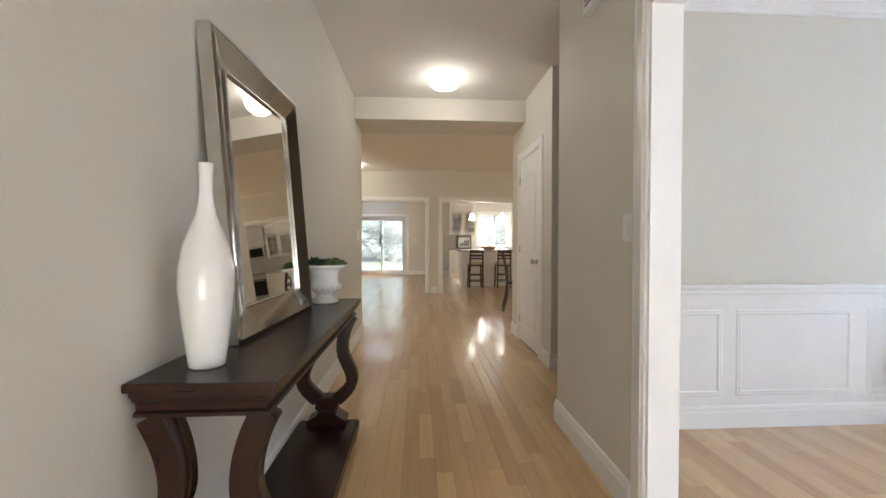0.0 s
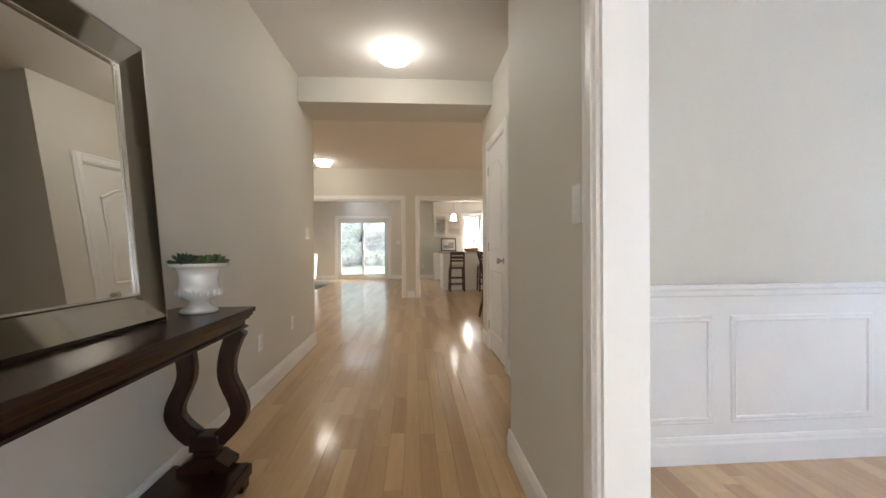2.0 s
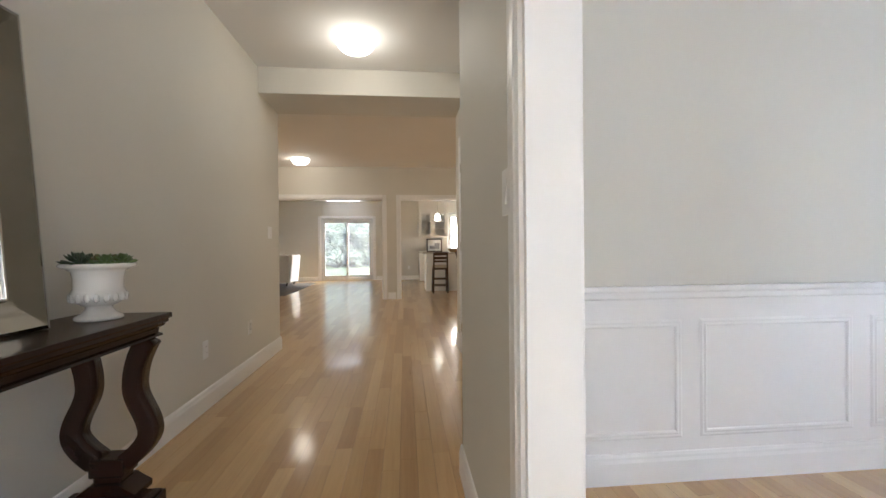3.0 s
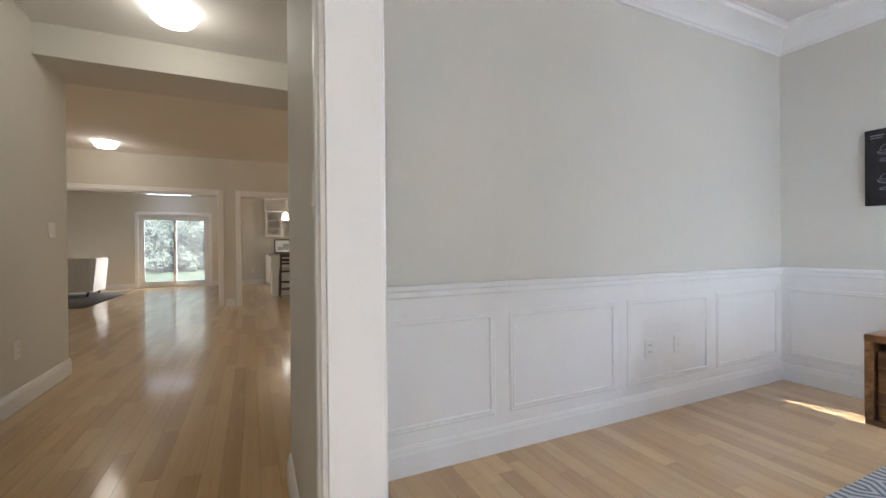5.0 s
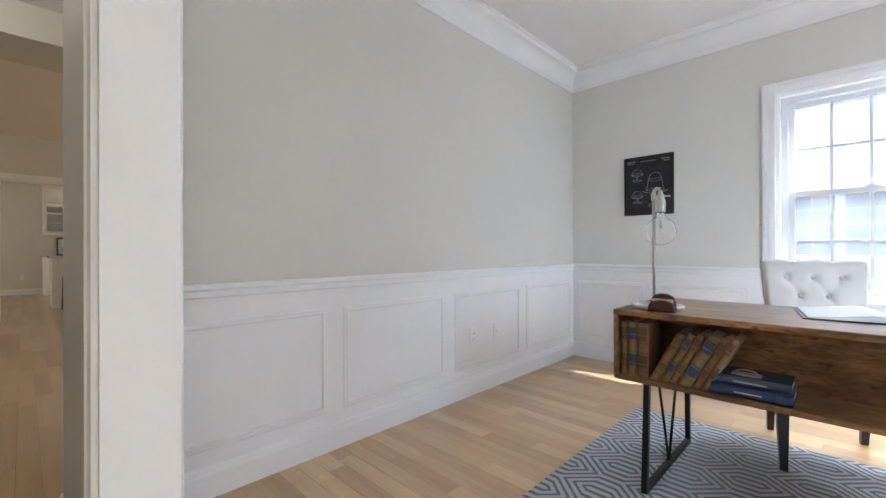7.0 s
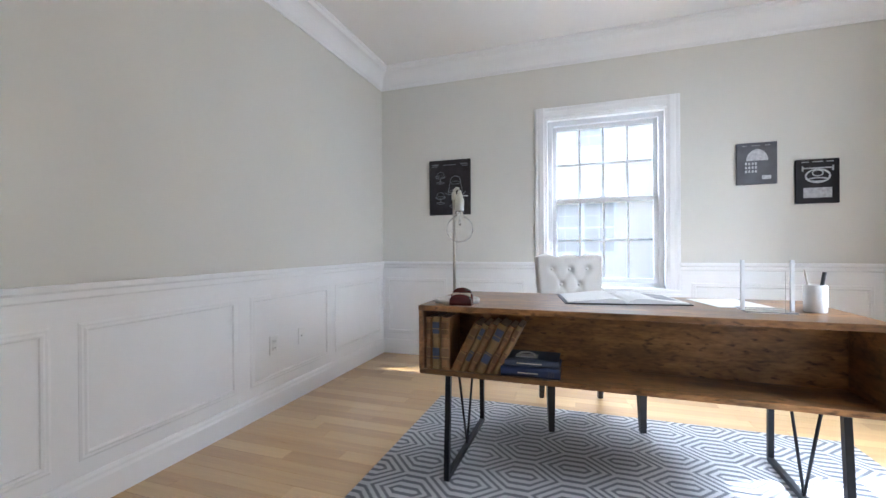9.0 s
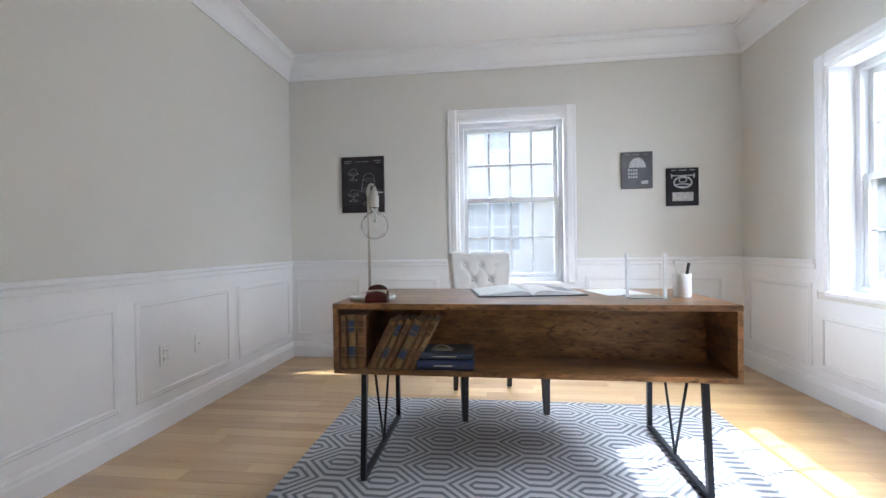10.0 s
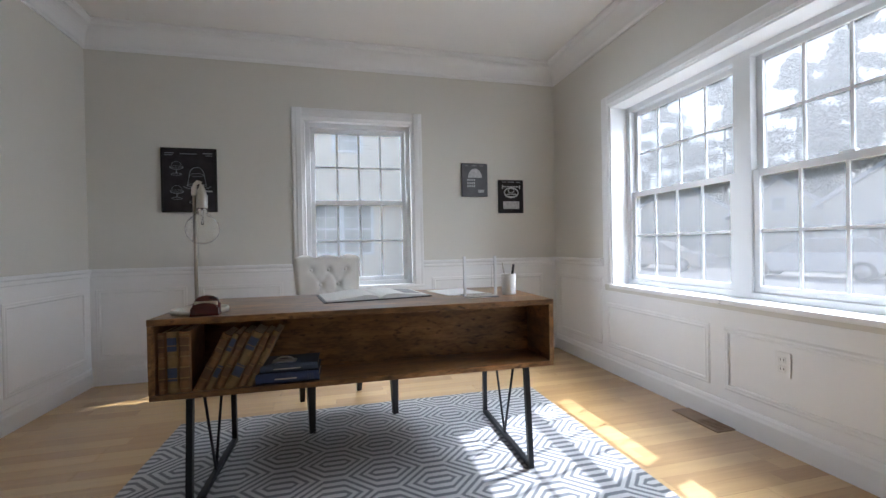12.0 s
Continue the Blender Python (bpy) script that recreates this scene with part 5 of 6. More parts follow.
isl = thing("kitchen_island", "white panelled kitchen island with a pale stone top", "island", pose(2.65, 11.55, 0))
part("body", boxes([(-1.12, 1.12, -0.40, 0.46, 0.0, 0.885)], 0.004), M_CAB, isl)
part("worktop", boxes([(-1.16, 1.16, -0.52, 0.50, 0.885, 0.922)], 0.005), M_STONE, isl)
for i in range(3):
    part("panel", boxes([(-1.08 + 0.735 * i, -0.39 + 0.735 * i, -0.412, -0.40, 0.10, 0.82)], 0.004), M_CAB, isl)
bowl = tagged(new("bread_basket", mesh_of("bread_basket", lathe([(0.0, 0.004), (0.12, 0.0), (0.15, 0.02), (0.20, 0.085), (0.195, 0.088), (0.14, 0.03), (0.0, 0.015)], 28), M_BASK)), "tan woven basket bowl on the island", "bowl")
bowl.location = (2.28, 11.45, 0.9225)


def cabinet_base(x0, x1, doors):
    ob = thing("base_cabinet", "white base cabinet with a drawer along the kitchen wall", "cabinet", pose(x0, 14.2, 0), "kitchen base cabinets")
    w = x1 - x0
    part("body", boxes([(0, w - 0.002, 0.0, 0.595, 0.09, 0.865), (0.01, w - 0.01, 0.06, 0.58, 0.0, 0.09)], 0.003), M_CAB, ob)
    dw = w / doors
    for i in range(doors):
        d = part("door", boxes([(i * dw + 0.006, (i + 1) * dw - 0.006, -0.02, 0.0, 0.11, 0.69)], 0.003), M_CAB, ob)
        part("handle", tube([((i + 0.85) * dw, -0.035, 0.55), ((i + 0.85) * dw, -0.035, 0.65)], 0.006, 8), M_NICKEL, d)
        d = part("drawer", boxes([(i * dw + 0.006, (i + 1) * dw - 0.006, -0.02, 0.0, 0.705, 0.855)], 0.003), M_CAB, ob)
        part("handle", tube([((i + 0.35) * dw, -0.035, 0.78), ((i + 0.65) * dw, -0.035, 0.78)], 0.006, 8), M_NICKEL, d)


for a, b in ((1.48, 2.40), (2.40, 3.65), (3.65, 4.6), (4.6, 5.36)):
    cabinet_base(a, b, 2)
tagged(new("worktop", mesh_of("worktop", boxes([(1.46, 5.36, 14.17, 14.795, 0.866, 0.90)], 0.004), M_STONE)), "pale stone worktop along the kitchen wall", "worktop")
up = thing("wall_cabinet", "white upper cabinet with two glass-paned doors", "cabinet", pose(1.48, 14.46, 1.385))
for nm, q in (("back_panel", (0, 0.90, 0.31, 0.335, 0, 1.12)), ("side_panel", (0, 0.02, 0.0, 0.31, 0, 1.12)), ("side_panel", (0.88, 0.90, 0.0, 0.31, 0, 1.12)), ("bottom_panel", (0.02, 0.88, 0.001, 0.31, 0.0, 0.02)),
              ("top_panel", (0.02, 0.88, 0.001, 0.31, 0.76, 1.12)), ("shelf", (0.02, 0.88, 0.03, 0.31, 0.26, 0.275)), ("shelf", (0.02, 0.88, 0.03, 0.31, 0.52, 0.535))):
    part(nm, boxes([q], 0.002), M_CAB, up)
part("crown", run(CROWN, "y", -1, 0.0, -0.02, 0.92, 1.10), M_CAB, up)
for i in range(2):
    x0, x1 = 0.004 + 0.448 * i, 0.448 + 0.448 * i
    f = 0.075
    d = part("door", boxes([(x0, x0 + f, -0.022, -0.002, 0.01, 0.75), (x1 - f, x1, -0.022, -0.002, 0.01, 0.75), (x0 + f, x1 - f, -0.022, -0.002, 0.01, 0.01 + f), (x0 + f, x1 - f, -0.022, -0.002, 0.75 - f, 0.75)], 0.003), M_CAB, up)
    part("muntin", boxes([((x0 + x1) / 2 - 0.009, (x0 + x1) / 2 + 0.009, -0.020, -0.006, 0.08, 0.68)] + [(x0 + f, x1 - f, -0.019, -0.007, z - 0.009, z + 0.009) for z in (0.28, 0.48)]), M_CAB, d)
    part("pane", boxes([(x0 + f, x1 - f, -0.014, -0.011, 0.08, 0.68)]), M_CLEAR, d)
    part("knob", lathe([(0.0, -0.012), (0.012, -0.006), (0.012, 0.006), (0.0, 0.012)], 12, None, (x1 - 0.03 if i == 0 else x0 + 0.03, -0.036, 0.16)), M_NICKEL, d)
copy_thing(up, pose(4.42, 14.46, 1.385))
mw = thing("microwave", "black and steel microwave oven fixed below a white cabinet", "microwave", pose(5.38, 14.40, 1.40))
part("body", boxes([(0.0, 0.76, 0.0, 0.39, 0.0, 0.42)], 0.004), M_SILVER, mw)
d = part("door", boxes([(0.004, 0.56, -0.022, -0.001, 0.01, 0.41)], 0.004), M_SILVER, mw)
part("window", boxes([(0.06, 0.50, -0.026, -0.022, 0.07, 0.35)]), M_BLACK, d)
part("handle", tube([(0.585, -0.04, 0.05), (0.585, -0.04, 0.37)], 0.009, 8), M_SILVER, d)
part("control_panel", boxes([(0.61, 0.755, -0.02, -0.001, 0.01, 0.41)], 0.003), M_BLACK, mw)
over = thing("wall_cabinet", "short white wall cabinet above the microwave", "cabinet", pose(5.38, 14.46, 1.825))
part("body", boxes([(0.0, 0.76, 0.0, 0.335, 0.0, 0.66)], 0.003), M_CAB, over)
for i in range(2):
    part("door", boxes([(0.006 + 0.376 * i, 0.374 + 0.376 * i, -0.021, -0.001, 0.01, 0.65)], 0.003), M_CAB, over)
stove = thing("kitchen_range", "black and steel kitchen range below the microwave", "range", pose(5.38, 14.17, 0))
part("body", boxes([(0.0, 0.76, 0.03, 0.62, 0.0, 0.88)], 0.004), M_SILVER, stove)
part("oven_door", boxes([(0.01, 0.75, 0.0, 0.029, 0.18, 0.72)], 0.004), M_BLACK, stove)
part("cooktop", boxes([(0.0, 0.76, 0.0, 0.62, 0.881, 0.905)], 0.004), M_BLACK, stove)
part("handle", tube([(0.06, -0.03, 0.68), (0.70, -0.03, 0.68)], 0.01, 8), M_SILVER, stove)
pic = thing("framed_picture", "dark framed landscape picture leaning above the kitchen worktop", "picture", pose(1.98, 14.62, 0.902, -8, 0, 0))
part("frame", boxes([(-0.25, -0.215, -0.012, 0.012, 0, 0.43), (0.215, 0.25, -0.012, 0.012, 0, 0.43), (-0.215, 0.215, -0.012, 0.012, 0, 0.035), (-0.215, 0.215, -0.012, 0.012, 0.395, 0.43)], 0.003), M_DARKW, pic)
part("mat", boxes([(-0.215, 0.215, -0.004, 0.006, 0.035, 0.395)]), M_PAPER, pic)
part("image", boxes([(-0.15, 0.16, -0.0065, -0.004, 0.10, 0.20), (0.0, 0.17, -0.0065, -0.004, 0.20, 0.29)]), M_INK, pic)
tap = thing("kitchen_faucet", "silver gooseneck faucet behind the kitchen sink", "faucet", pose(3.02, 14.62, 0.9))
part("neck", tube([(0, 0, 0), (0, 0, 0.24)] + [(0, -0.09 + 0.09 * math.cos(i * math.pi / 8), 0.24 + 0.09 * math.sin(i * math.pi / 8)) for i in range(1, 9)], 0.012, 10), M_SILVER, tap)
part("base", lathe([(0.0, 0.0), (0.028, 0.0), (0.026, 0.03), (0.014, 0.05), (0.0, 0.05)], 16), M_SILVER, tap)


def pendant(x):
    ob = thing("pendant_lamp", "small lit pendant lamp with a white glass shade over the island", "pendant lamp", pose(x, 11.5, H), "island pendants")
    part("canopy", lathe([(0.0, 0.0), (0.06, 0.0), (0.055, -0.02), (0.0, -0.025)], 20), M_NICKEL, ob)
    part("stem", tube([(0, 0, -0.02), (0, 0, -0.80)], 0.005, 8), M_NICKEL, ob)
    part("shade", lathe([(0.02, -0.79), (0.045, -0.81), (0.065, -0.86), (0.08, -0.97), (0.074, -0.97), (0.058, -0.86), (0.04, -0.82), (0.0, -0.81)], 28), M_SHADE, ob)
    return ob


pendant(1.84)
copy_thing(bpy.data.objects["pendant_lamp"], pose(2.63, 11.5, H))
strip = thing("linear_ceiling_light", "slim lit linear ceiling light by the sliding door", "ceiling light", pose(-0.87, 14.3, H))
part("housing", boxes([(-0.52, 0.52, -0.06, 0.06, -0.15, 0.0)], 0.004), M_VINYL, strip)
part("diffuser", boxes([(-0.50, 0.50, -0.055, 0.055, -0.175, -0.1495)], 0.004), M_STRIP, strip)

dch = thing("dining_chair", "dark wooden dining chair with a curved ladder back", "chair", pose(2.08, 7.42, 0, 0, 0, 80))
for s in (-1, 1):
    part("leg", tube([(s * 0.20, 0.26, 0.0), (s * 0.20, 0.20, 0.25), (s * 0.20, 0.19, 0.48), (s * 0.20, 0.22, 0.75), (s * 0.20, 0.28, 0.98)], 0.017, 4), M_DARKW, dch)
    part("leg", tube([(s * 0.21, -0.21, 0.0), (s * 0.21, -0.20, 0.45)], 0.018, 4), M_DARKW, dch)
for z, y2 in ((0.93, 0.262), (0.82, 0.236), (0.71, 0.214), (0.60, 0.20)):
    part("back_slat", boxes([(-0.19, 0.19, y2 - 0.008, y2 + 0.008, z - 0.028, z + 0.028)], 0.003), M_DARKW, dch)
part("seat", boxes([(-0.23, 0.23, -0.23, 0.21, 0.44, 0.485)], 0.01), M_DARKW, dch)

area_rug = tagged(new("area_rug", mesh_of("area_rug", boxes([(-5.0, -1.62, 10.7, 13.95, 0.0005, 0.012)], 0.004), M_GREYRUG)), "dark grey area rug under the pale sofa", "rug")
sofa = thing("sofa", "pale upholstered sofa with short dark feet on the grey rug", "sofa", pose(-3.05, 13.3, 0.012))
part("back", prism([(-0.40, 0.10), (-0.36, 0.10), (-0.40, 0.84), (-0.46, 0.86), (-0.52, 0.84), (-0.46, 0.10)], "x", -0.92, 0.92), M_SOFA, sofa)
part("seat", boxes([(-0.90, 0.90, -0.40, 0.42, 0.10, 0.42)], 0.03), M_SOFA, sofa)
for s in (-1, 1):
    part("arm", prism([(s * 0.84, 0.10), (s * 0.95, 0.10), (s * 1.02, 0.83), (s * 0.98, 0.86), (s * 0.88, 0.85)], "y", -0.44, 0.40), M_SOFA, sofa)
    for y2 in (-0.38, 0.36):
        part("foot", tube([(s * 0.86, y2, 0.10), (s * 0.84, y2, 0.0)], 0.026, 4, None, 0.018), M_BLACK, sofa)
plate("light_switch", "white switch plate beside the sliding door", "light switch", pose(0.33, KY, 1.2), 2)
plate("wall_outlet", "white outlet plate low on the kitchen wall", "outlet", pose(1.15, KY, 0.4), 1, "socket")

# ---- outside ----
GZ = -0.45
M_GRASS = shader("lawn_grass", (0.11, 0.125, 0.06), 0.9, vary=0.35, scale=0.6, bump=0.6, bump_scale=30)
M_DRIVE = shader("concrete_drive", (0.52, 0.50, 0.46), 0.85, vary=0.12, scale=0.8, bump=0.3, bump_scale=40)
M_ASPH = shader("road_asphalt", (0.11, 0.11, 0.11), 0.9, vary=0.2, scale=2, bump=0.4, bump_scale=60)
M_SIDING = shader("white_vinyl_siding", (0.68, 0.59, 0.48), 0.55, vary=0.04, scale=3)
M_STREET = shader("weathered_white_siding", (0.78, 0.72, 0.63), 0.6, vary=0.06, scale=3)
M_CREAM = shader("cream_siding", (0.74, 0.65, 0.50), 0.6, vary=0.06, scale=3)
M_ROOF = shader("grey_shingle", (0.36, 0.36, 0.37), 0.9, vary=0.25, scale=3, bump=0.4, bump_scale=20)
M_DGLASS = shader("dark_window_glass", (0.30, 0.29, 0.27), 0.15, vary=0.2, scale=1.5)
M_BARK = shader("bark", (0.20, 0.17, 0.14), 0.95, vary=0.3, scale=6, bump=0.8, bump_scale=15)
M_NEEDLE = shader("pine_needles", (0.20, 0.225, 0.185), 0.8, vary=0.4, scale=1.2)
M_LEAF = shader("green_leaves", (0.17, 0.19, 0.135), 0.7, vary=0.45, scale=1.0)
M_BIRCH = shader("pale_birch_bark", (0.55, 0.52, 0.47), 0.8, vary=0.3, scale=5)

bm = bmesh.new()
bmesh.ops.create_grid(bm, x_segments=1, y_segments=1, size=900)
g = setting("ground", bm, M_GRASS, "sunlit green lawn", "ground")
g.location.z = GZ
setting("pavement", boxes([(-30, 60, -17.5, -6.5, GZ - 0.1, GZ + 0.03)]), M_DRIVE, "pale concrete driveway", "pavement")
setting("road", boxes([(-60, 90, -25, -18.5, GZ - 0.1, GZ + 0.012)]), M_ASPH, "grey asphalt street", "road")
setting("foundation", boxes([(-6.2, 6.3, -2.05, 15.0, GZ - 0.1, -0.2)]), M_DRIVE, "concrete foundation of the house", "foundation")


def clapboards(x, y0, y1, z0, z1, step=0.115):
    """Lapped boards on a wall that faces -x."""
    bm = bmesh.new()
    z = z0
    while z < z1:
        v = [bm.verts.new(p) for p in ((x, y0, z), (x, y1, z), (x - 0.016, y1, z), (x - 0.016, y0, z), (x - 0.002, y1, z + step), (x - 0.002, y0, z + step))]
        bm.faces.new((v[0], v[1], v[2], v[3]))
        bm.faces.new((v[3], v[2], v[4], v[5]))
        z += step
    return bm


# the neighbour's house to the east
NX = 14.5
nb = thing("neighbour_house", "white clapboard house with double-hung windows next door", "house", pose(0, 0, 0))
part("wall", boxes([(NX, NX + 9, -5, 11, GZ, 6.2)]), M_SIDING, nb)
part("siding", clapboards(NX - 0.001, -5, 11, GZ + 0.3, 6.1), M_SIDING, nb)
part("roof", prism([(NX - 0.4, 6.2), (NX + 9.4, 6.2), (NX + 4.5, 9.6)], "y", -5.4, 11.4), M_ROOF, nb)


def far_window(parent, x, y0, y1, z0, z1, panes=2):
    w = part("window", boxes([(x - 0.05, x - 0.017, y0 - 0.09, y0, z0 - 0.09, z1 + 0.11), (x - 0.05, x - 0.017, y1, y1 + 0.09, z0 - 0.09, z1 + 0.11), (x - 0.049, x - 0.017, y0, y1, z1, z1 + 0.11), (x - 0.049, x - 0.017, y0, y1, z0 - 0.09, z0),
                               (x - 0.045, x - 0.017, y0, y1, (z0 + z1) / 2 - 0.03, (z0 + z1) / 2 + 0.03)]), M_VINYL, parent)
    part("muntin", boxes([(x - 0.04, x - 0.018, (y0 + y1) / 2 - 0.012, (y0 + y1) / 2 + 0.012, z0, z1)] + [(x - 0.04, x - 0.018, y0, y1, z0 + (z1 - z0) * k - 0.012, z0 + (z1 - z0) * k + 0.012) for k in (0.25, 0.75)]), M_VINYL, w)
    part("pane", boxes([(x - 0.03, x - 0.0175, y0, y1, z0, z1)]), M_DGLASS, w)


for y0, y1, z0, z1 in ((1.36, 2.14, 0.85, 2.3), (0.36, 1.18, 0.85, 2.3), (0.66, 1.42, 4.05, 5.2), (5.2, 6.0, 0.85, 2.3), (-3.4, -2.6, 0.85, 2.3), (5.2, 6.0, 4.05, 5.2)):
    far_window(nb, NX, y0, y1, z0, z1)


def house(name, label, m, w, d, h, roof, wall):
    """A gabled house whose gable faces local +y."""
    ob = thing(name, label, "house", m)
    part("wall", boxes([(-w / 2, w / 2, -d, 0, 0, h)]), wall, ob)
    part("gable", prism([(-w / 2, h), (w / 2, h), (0, h + roof)], "y", -d + 0.02, -0.02), wall, ob)
    bm = prism([(-w / 2 - 0.4, h - 0.25), (0, h + roof + 0.06), (0, h + roof + 0.24), (-w / 2 - 0.4, h - 0.05)], "y", -d - 0.4, 0.4)
    prism([(w / 2 + 0.4, h - 0.25), (0, h + roof + 0.06), (0, h + roof + 0.24), (w / 2 + 0.4, h - 0.05)], "y", -d - 0.4, 0.4, bm)
    part("roof", bm, M_ROOF, ob)
    part("fascia", prism([(-w / 2 - 0.42, h - 0.28), (0, h + roof + 0.0), (w / 2 + 0.42, h - 0.28), (w / 2 + 0.42, h - 0.02), (0, h + roof + 0.26), (-w / 2 - 0.42, h - 0.02)], "y", 0.40, 0.46), M_VINYL, ob)
    for x in (-w / 4, w / 4):
        for z in (1.0, 3.7):
            if z + 1.4 < h + 0.3:
                win = part("window", boxes([(x - 0.55, x + 0.55, 0.0, 0.05, z - 0.1, z + 1.5)]), M_VINYL, ob)
                part("pane", boxes([(x - 0.45, x - 0.03, 0.05, 0.06, z, z + 1.4), (x + 0.03, x + 0.45, 0.05, 0.06, z, z + 1.4)]), M_DGLASS, win)
    win = part("window", boxes([(-0.45, 0.45, 0.0, 0.05, h + 0.2, h + 1.3)]), M_VINYL, ob)
    part("pane", boxes([(-0.36, 0.36, 0.05, 0.06, h + 0.3, h + 1.2)]), M_DGLASS, win)
    return ob


house("house", "cream gabled house across the street", pose(33, -29, GZ, 0, 0, 40), 8, 9, 4.0, 3.0, M_CREAM)
house("house", "cream gabled house across the street", pose(25.5, -31, GZ, 0, 0, 30), 6, 9, 3.4, 2.6, M_CREAM)
house("house", "white gabled house across the street", pose(15.5, -29, GZ, 0, 0, 15), 10, 9, 3.6, 3.4, M_STREET)
house("house", "white gabled house across the street", pose(43, -23, GZ, 0, 0, 50), 9, 9, 5.0, 3.0, M_STREET)

M_CAR = shader("silver_car_paint", (0.45, 0.46, 0.48), 0.25, 0.7, vary=0.03, coat=0.6)
M_CARW = shader("white_car_paint", (0.75, 0.75, 0.76), 0.25, 0.0, vary=0.03, coat=0.6)
M_TYRE = shader("tyre_rubber", (0.02, 0.02, 0.021), 0.85, vary=0.1)


def car(m, paint, label):
    ob = thing("car", label, "car", m)
    low = [(-2.2, 0.28), (2.2, 0.28), (2.28, 0.5), (2.2, 0.78), (1.2, 0.92), (-1.9, 0.96), (-2.25, 0.85), (-2.3, 0.5)]
    body = prism(low, "y", -0.88, 0.88)
    bmesh.ops.bevel(body, geom=list(body.edges), offset=0.07, segments=2, affect="EDGES")
    part("body", body, paint, ob)
    cab = bmesh.new()
    for (x0, z0, w0), (x1, z1, w1) in (((-1.95, 0.93, 0.82), (-1.5, 1.42, 0.66)),):
        lo = [cab.verts.new(p) for p in ((-1.95, -w0, z0), (1.15, -w0, z0 - 0.03), (1.15, w0, z0 - 0.03), (-1.95, w0, z0))]
        hi = [cab.verts.new(p) for p in ((-1.45, -w1, z1), (0.25, -w1, z1), (0.25, w1, z1), (-1.45, w1, z1))]
        for i in range(4):
            cab.faces.new((lo[i], lo[(i + 1) % 4], hi[(i + 1) % 4], hi[i]))
        cab.faces.new(hi)
        cab.faces.new(lo)
    bmesh.ops.recalc_face_normals(cab, faces=cab.faces)
    bmesh.ops.bevel(cab, geom=list(cab.edges), offset=0.05, segments=2, affect="EDGES")
    part("cabin_glass", cab, M_DGLASS, ob)
    part("roof", boxes([(-1.42, 0.2, -0.64, 0.64, 1.41, 1.45)], 0.02), paint, ob)
    for x in (-1.4, 1.4):
        for s in (-1, 1):
            wb = lathe([(0.0, -0.1), (0.30, -0.1), (0.33, -0.07), (0.33, 0.07), (0.30, 0.1), (0.0, 0.1)], 24)
            wh = part("wheel", wb, M_TYRE, ob)
            wh.matrix_basis = pose(x, s * 0.80, 0.33, 90, 0, 0)
            part("rim", lathe([(0.0, -0.106), (0.20, -0.104), (0.21, 0.0), (0.20, 0.104), (0.0, 0.106)], 16), M_SILVER, wh)
    for s in (-1, 1):
        part("headlight", boxes([(2.12, 2.25, s * 0.66 - 0.14, s * 0.66 + 0.14, 0.60, 0.72)], 0.02), M_VINYL, ob)
    return ob


car(pose(19.0, -14.6, GZ + 0.03, 0, 0, 200), M_CAR, "silver hatchback parked on the pale driveway")
car(pose(12.4, -15.2, GZ + 0.03, 0, 0, 20), M_CARW, "white car parked on the pale driveway")


def leaf_mesh(name, spots, size, material, seed):
    """Thousands of small bent leaves round the given clump centres."""
    g = random.Random(seed)
    verts, faces = [], []
    for (x, y, z), r, n in spots:
        for _ in range(n):
            d = Vector((g.gauss(0, 1), g.gauss(0, 1), g.gauss(0, 0.7)))
            d = d.normalized() * r * g.random() ** 0.5
            c = Vector((x, y, z)) + d
            u = Vector((g.gauss(0, 1), g.gauss(0, 1), g.gauss(0, 0.5))).normalized() * size * g.uniform(0.6, 1.3)
            w = u.orthogonal().normalized() * size * 0.45
            k = len(verts)
            verts += [tuple(c - u), tuple(c + w), tuple(c + u), tuple(c - w)]
            faces += [(k, k + 1, k + 2), (k, k + 2, k + 3)]
    me = bpy.data.meshes.new(name)
    me.from_pydata(verts, [], faces)
    me.materials.append(material)
    return me


def pine(m, h, seed):
    g = random.Random(seed)
    ob = thing("pine_tree", "tall dark green pine with ragged branches", "tree", m, "pines across the street")
    part("trunk", tube([(0, 0, 0), (0.1, 0.05, h * 0.5), (0, 0, h * 0.97)], 0.28, 10, None, 0.04), M_BARK, ob)
    spots, limbs = [], bmesh.new()
    for i in range(46):
        z = h * (0.22 + 0.76 * i / 46)
        reach = h * 0.24 * (1 - (z / h)) ** 0.75 + 0.4
        a = g.uniform(0, 6.28)
        L = reach * g.uniform(0.65, 1.15)
        tip = Vector((math.cos(a) * L, math.sin(a) * L, z - 0.12 * L + g.uniform(-0.2, 0.5)))
        tube([(0, 0, z), tuple(tip)], 0.06, 5, limbs, 0.015)
        for k in (0.45, 0.75, 1.0):
            p = Vector((0, 0, z)).lerp(tip, k)
            spots.append(((p.x, p.y, p.z), 0.5 + 0.35 * L * 0.3, 150))
    part("limbs", limbs, M_BARK, ob)
    cr = new("crown", leaf_mesh("crown", spots, 0.19, M_NEEDLE, seed))
    cr.parent = ob
    return ob


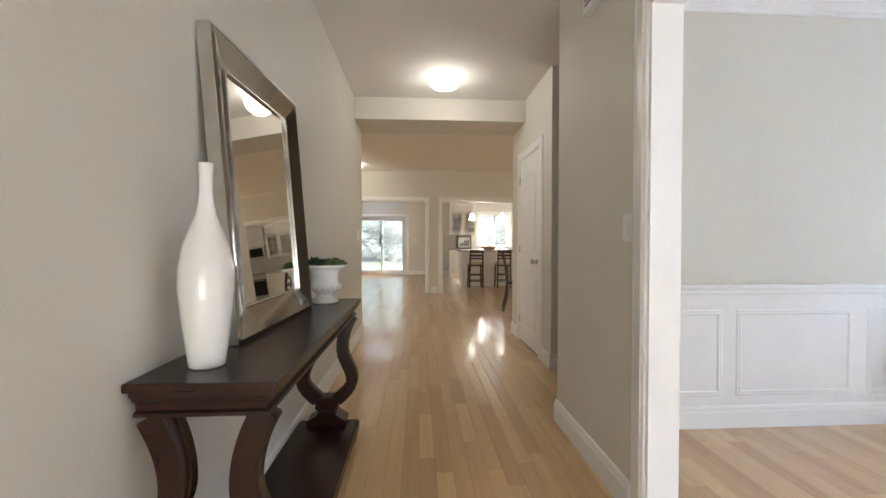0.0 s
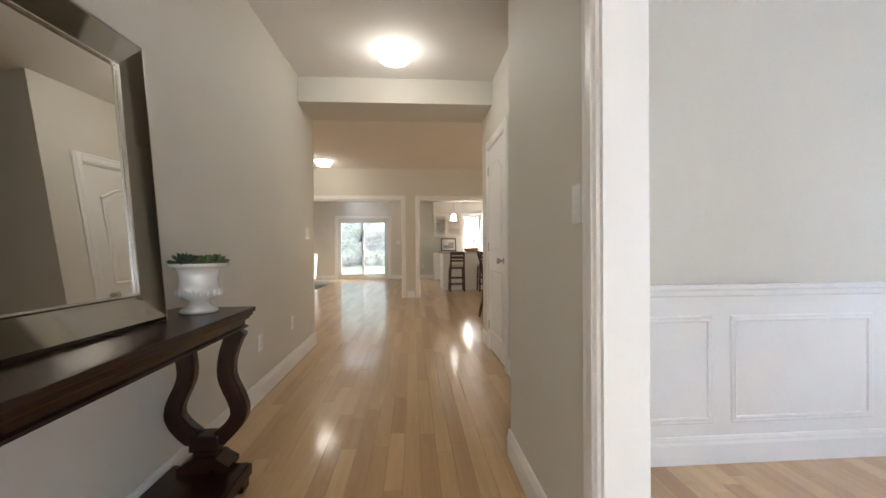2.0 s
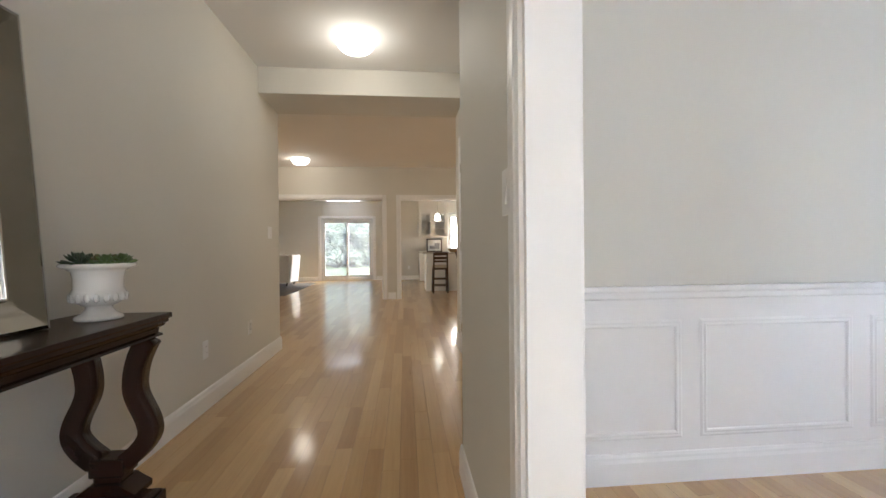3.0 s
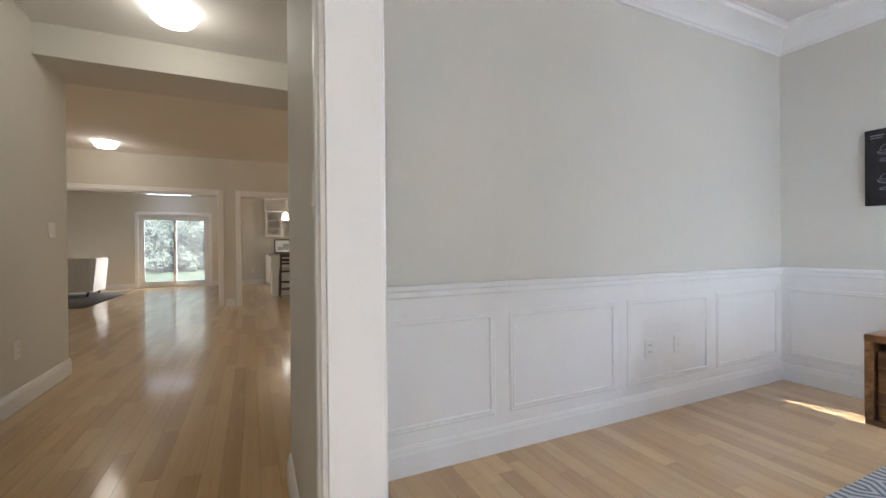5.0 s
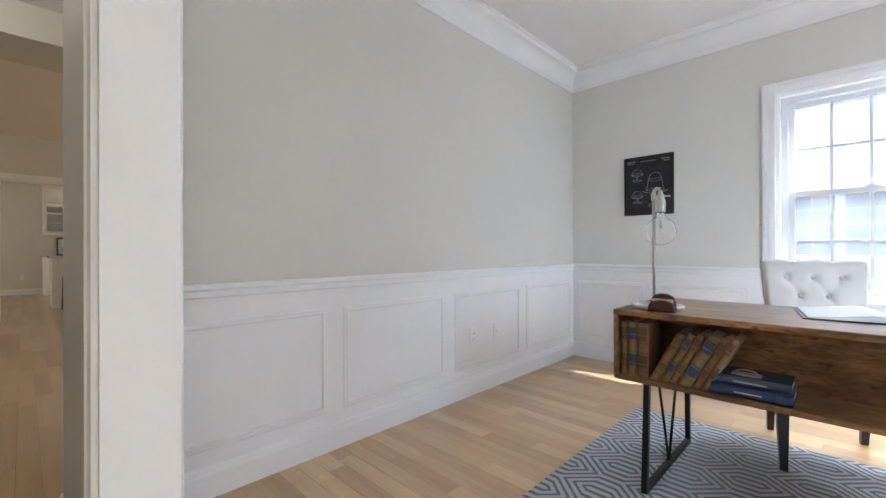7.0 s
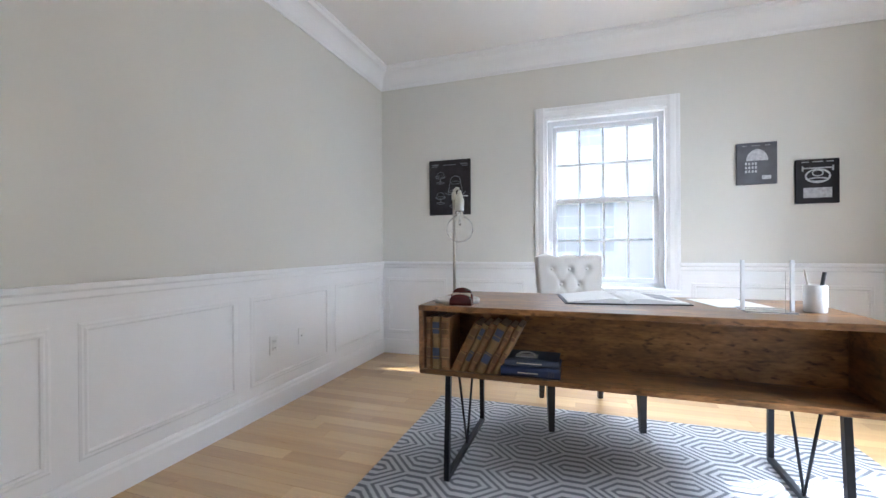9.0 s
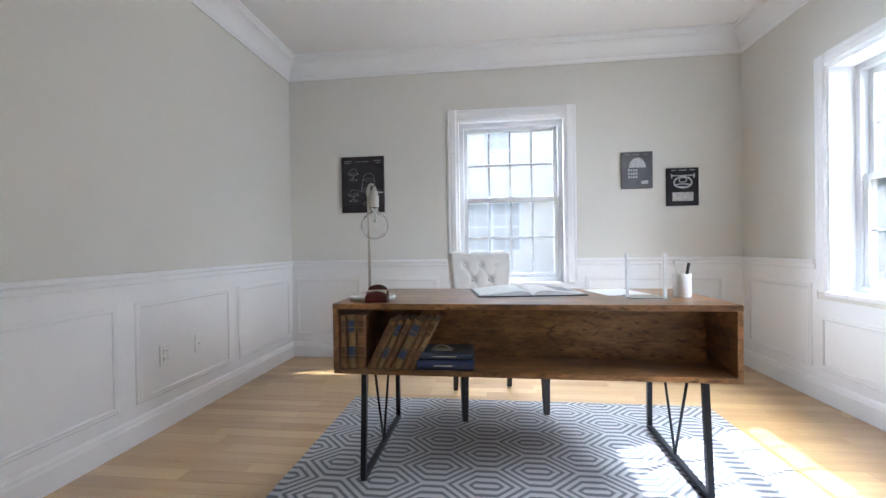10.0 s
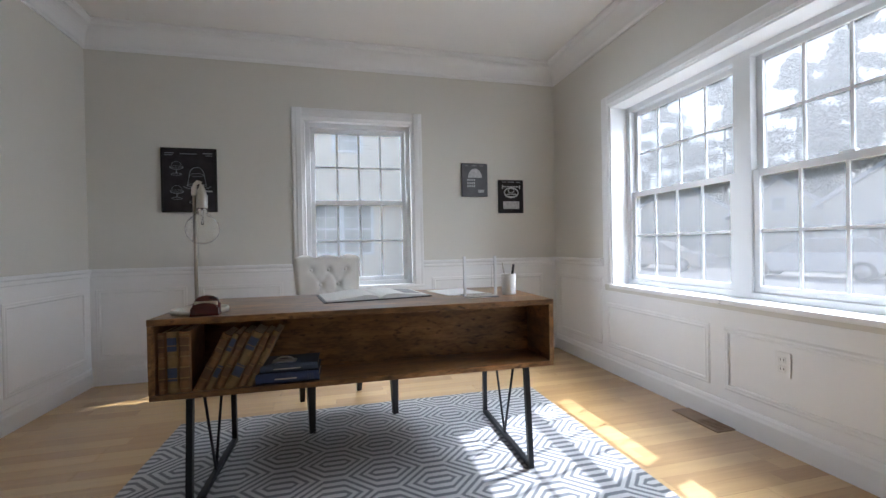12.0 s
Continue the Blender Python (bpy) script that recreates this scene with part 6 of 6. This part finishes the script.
def broadleaf(m, h, seed, bark=None):
    g = random.Random(seed)
    ob = thing("tree", "leafy green tree with an uneven airy crown", "tree", m, "garden trees")
    part("trunk", tube([(0, 0, 0), (0.15, 0.1, h * 0.3), (0.05, -0.1, h * 0.6), (0, 0, h * 0.85)], 0.17, 10, None, 0.04), bark or M_BARK, ob)
    spots, limbs = [], bmesh.new()
    for i in range(26):
        z = h * g.uniform(0.22, 0.9)
        a = g.uniform(0, 6.28)
        L = h * 0.28 * math.sin(math.pi * min(max((z / h - 0.08) / 0.95, 0.05), 1)) * g.uniform(0.6, 1.2)
        tip = Vector((math.cos(a) * L, math.sin(a) * L, z + 0.25 * L))
        tube([(0, 0, z), tuple(tip)], 0.05, 5, limbs, 0.012)
        for k in (0.6, 1.0):
            p = Vector((0, 0, z)).lerp(tip, k)
            spots.append(((p.x, p.y, p.z), h * g.uniform(0.06, 0.11), 75))
    part("limbs", limbs, bark or M_BARK, ob)
    cr = new("crown", leaf_mesh("crown", spots, 0.13, M_LEAF, seed))
    cr.parent = ob
    return ob


p1 = pine(pose(36, -38, GZ), 19, 1)
p2 = pine(pose(27, -42, GZ), 22, 2)
for i, (x, y) in enumerate(((31, -41), (42, -35), (20, -43), (47, -32), (14, -46))):
    copy_thing((p1, p2)[i % 2], pose(x, y, GZ, 0, 0, 70 * i))
b1 = broadleaf(pose(-3.5, 36.0, GZ), 9.5, 3)
b2 = broadleaf(pose(0.8, 38.0, GZ), 11, 4)
b3 = broadleaf(pose(-1.6, 34.0, GZ), 7, 5, M_BIRCH)
for i, (x, y) in enumerate(((-6.5, 30), (3.2, 27), (-8.5, 27), (5.5, 31), (8.5, 28), (-2.2, 32), (2.0, 33), (-5, 33.5), (11, 31), (-11, 31))):
    copy_thing((b1, b2, b3)[i % 3], pose(x, y + 9, GZ, 0, 0, 50 * i))
for i, (x, y) in enumerate(((24, -37), (38, -32))):
    copy_thing((b1, b2)[i], pose(x, y, GZ, 0, 0, 50 * i))
setting("backdrop", boxes([(-50, 50, 60, 61, GZ, 12)]), M_NEEDLE, "distant dark woods", "woods")


def shrub(m, h, seed):
    g = random.Random(seed)
    ob = thing("shrub", "dense leafy shrub at the edge of the lawn", "shrub", m, "shrubs along the lawn")
    spots, stems = [], bmesh.new()
    for i in range(34):
        a, r = g.uniform(0, 6.28), h * 0.55 * g.random() ** 0.5
        z = g.uniform(0.12, 0.95) * h * (1 - 0.35 * r / h)
        tube([(0, 0, 0), (math.cos(a) * r, math.sin(a) * r, z)], 0.03, 5, stems, 0.01)
        spots.append(((math.cos(a) * r, math.sin(a) * r, z), h * g.uniform(0.10, 0.17), 90))
    part("stems", stems, M_BARK, ob)
    cr = new("foliage", leaf_mesh("foliage", spots, 0.12, M_LEAF, seed))
    cr.parent = ob
    return ob


s1, s2 = shrub(pose(-4.2, 33.5, GZ), 3.6, 11), shrub(pose(-0.9, 35.5, GZ), 4.4, 12)
for i, (x, y) in enumerate(((-2.6, 26), (1.2, 25), (-6.2, 26), (3.4, 26.5), (0.2, 28.5), (-3.4, 28.5), (5.6, 26), (7.8, 27), (-8.2, 27), (-5.2, 29.5), (2.4, 29.5), (9.8, 28), (4.6, 29), (-1.8, 30))):
    copy_thing((s1, s2)[i % 2], pose(x, y + 9, GZ, 0, 0, 77 * i))

# ---- oak boards, the near ones each a piece of its own ----
floor = tagged(new("floor"), "honey-coloured oak strip floor with a satin finish", "floor", kind="structure")
BW = 0.0825
rng = random.Random(4)


def board_mesh(length):
    bm = bmesh.new()
    g = 0.0004
    c = 0.0008
    x1, y1 = BW / 2 - g, length / 2 - g
    lo = [bm.verts.new((sx * x1, sy * y1, -0.018)) for sx, sy in ((-1, -1), (1, -1), (1, 1), (-1, 1))]
    mid = [bm.verts.new((sx * x1, sy * y1, -c)) for sx, sy in ((-1, -1), (1, -1), (1, 1), (-1, 1))]
    hi = [bm.verts.new((sx * (x1 - c), sy * (y1 - c), 0)) for sx, sy in ((-1, -1), (1, -1), (1, 1), (-1, 1))]
    for a, b in ((lo, mid), (mid, hi)):
        for i in range(4):
            bm.faces.new((a[i], a[(i + 1) % 4], b[(i + 1) % 4], b[i]))
    bm.faces.new(hi)
    return mesh_of("board", bm, M_OAK)


LENGTHS = (0.38, 0.55, 0.72, 0.94, 1.2)
BOARDS = {n: board_mesh(n) for n in LENGTHS}
verts, faces = [], []
count = 0
for i in range(int((6.2 + 6.1) / BW)):
    x = -6.1 + (i + 0.5) * BW
    y = -1.9 - rng.random()
    while y < 15.0:
        n = rng.choice(LENGTHS)
        yc = y + n / 2
        y += n
        if yc + n / 2 < -1.9 or yc - n / 2 > 15.0:
            continue
        if yc < 5.4 and (x < HX0 - 0.1 or x > 4.95):
            continue
        near = (HX0 < x < 1.25 and 2.3 < yc < 4.6) or (1.9 < x < 4.84 and 0.0 < yc < 3.05 and not (2.5 < x < 3.8 and 0.3 < yc < 1.9))
        if near and count < 300:
            ob = new("board", BOARDS[n])
            ob.location = (x, yc, 0)
            ob.parent = floor
            count += 1
        else:
            k = len(verts)
            x1, y1 = BW / 2 - 0.0004, n / 2 - 0.0004
            verts += [(x - x1, yc - y1, 0), (x + x1, yc - y1, 0), (x + x1, yc + y1, 0), (x - x1, yc + y1, 0)]
            faces.append((k, k + 1, k + 2, k + 3))
me = bpy.data.meshes.new("boards")
me.from_pydata(verts, [], faces)
me.materials.append(M_OAK)
rest = new("boards", me)
rest.parent = floor
tagged(rest, kind="stuff")
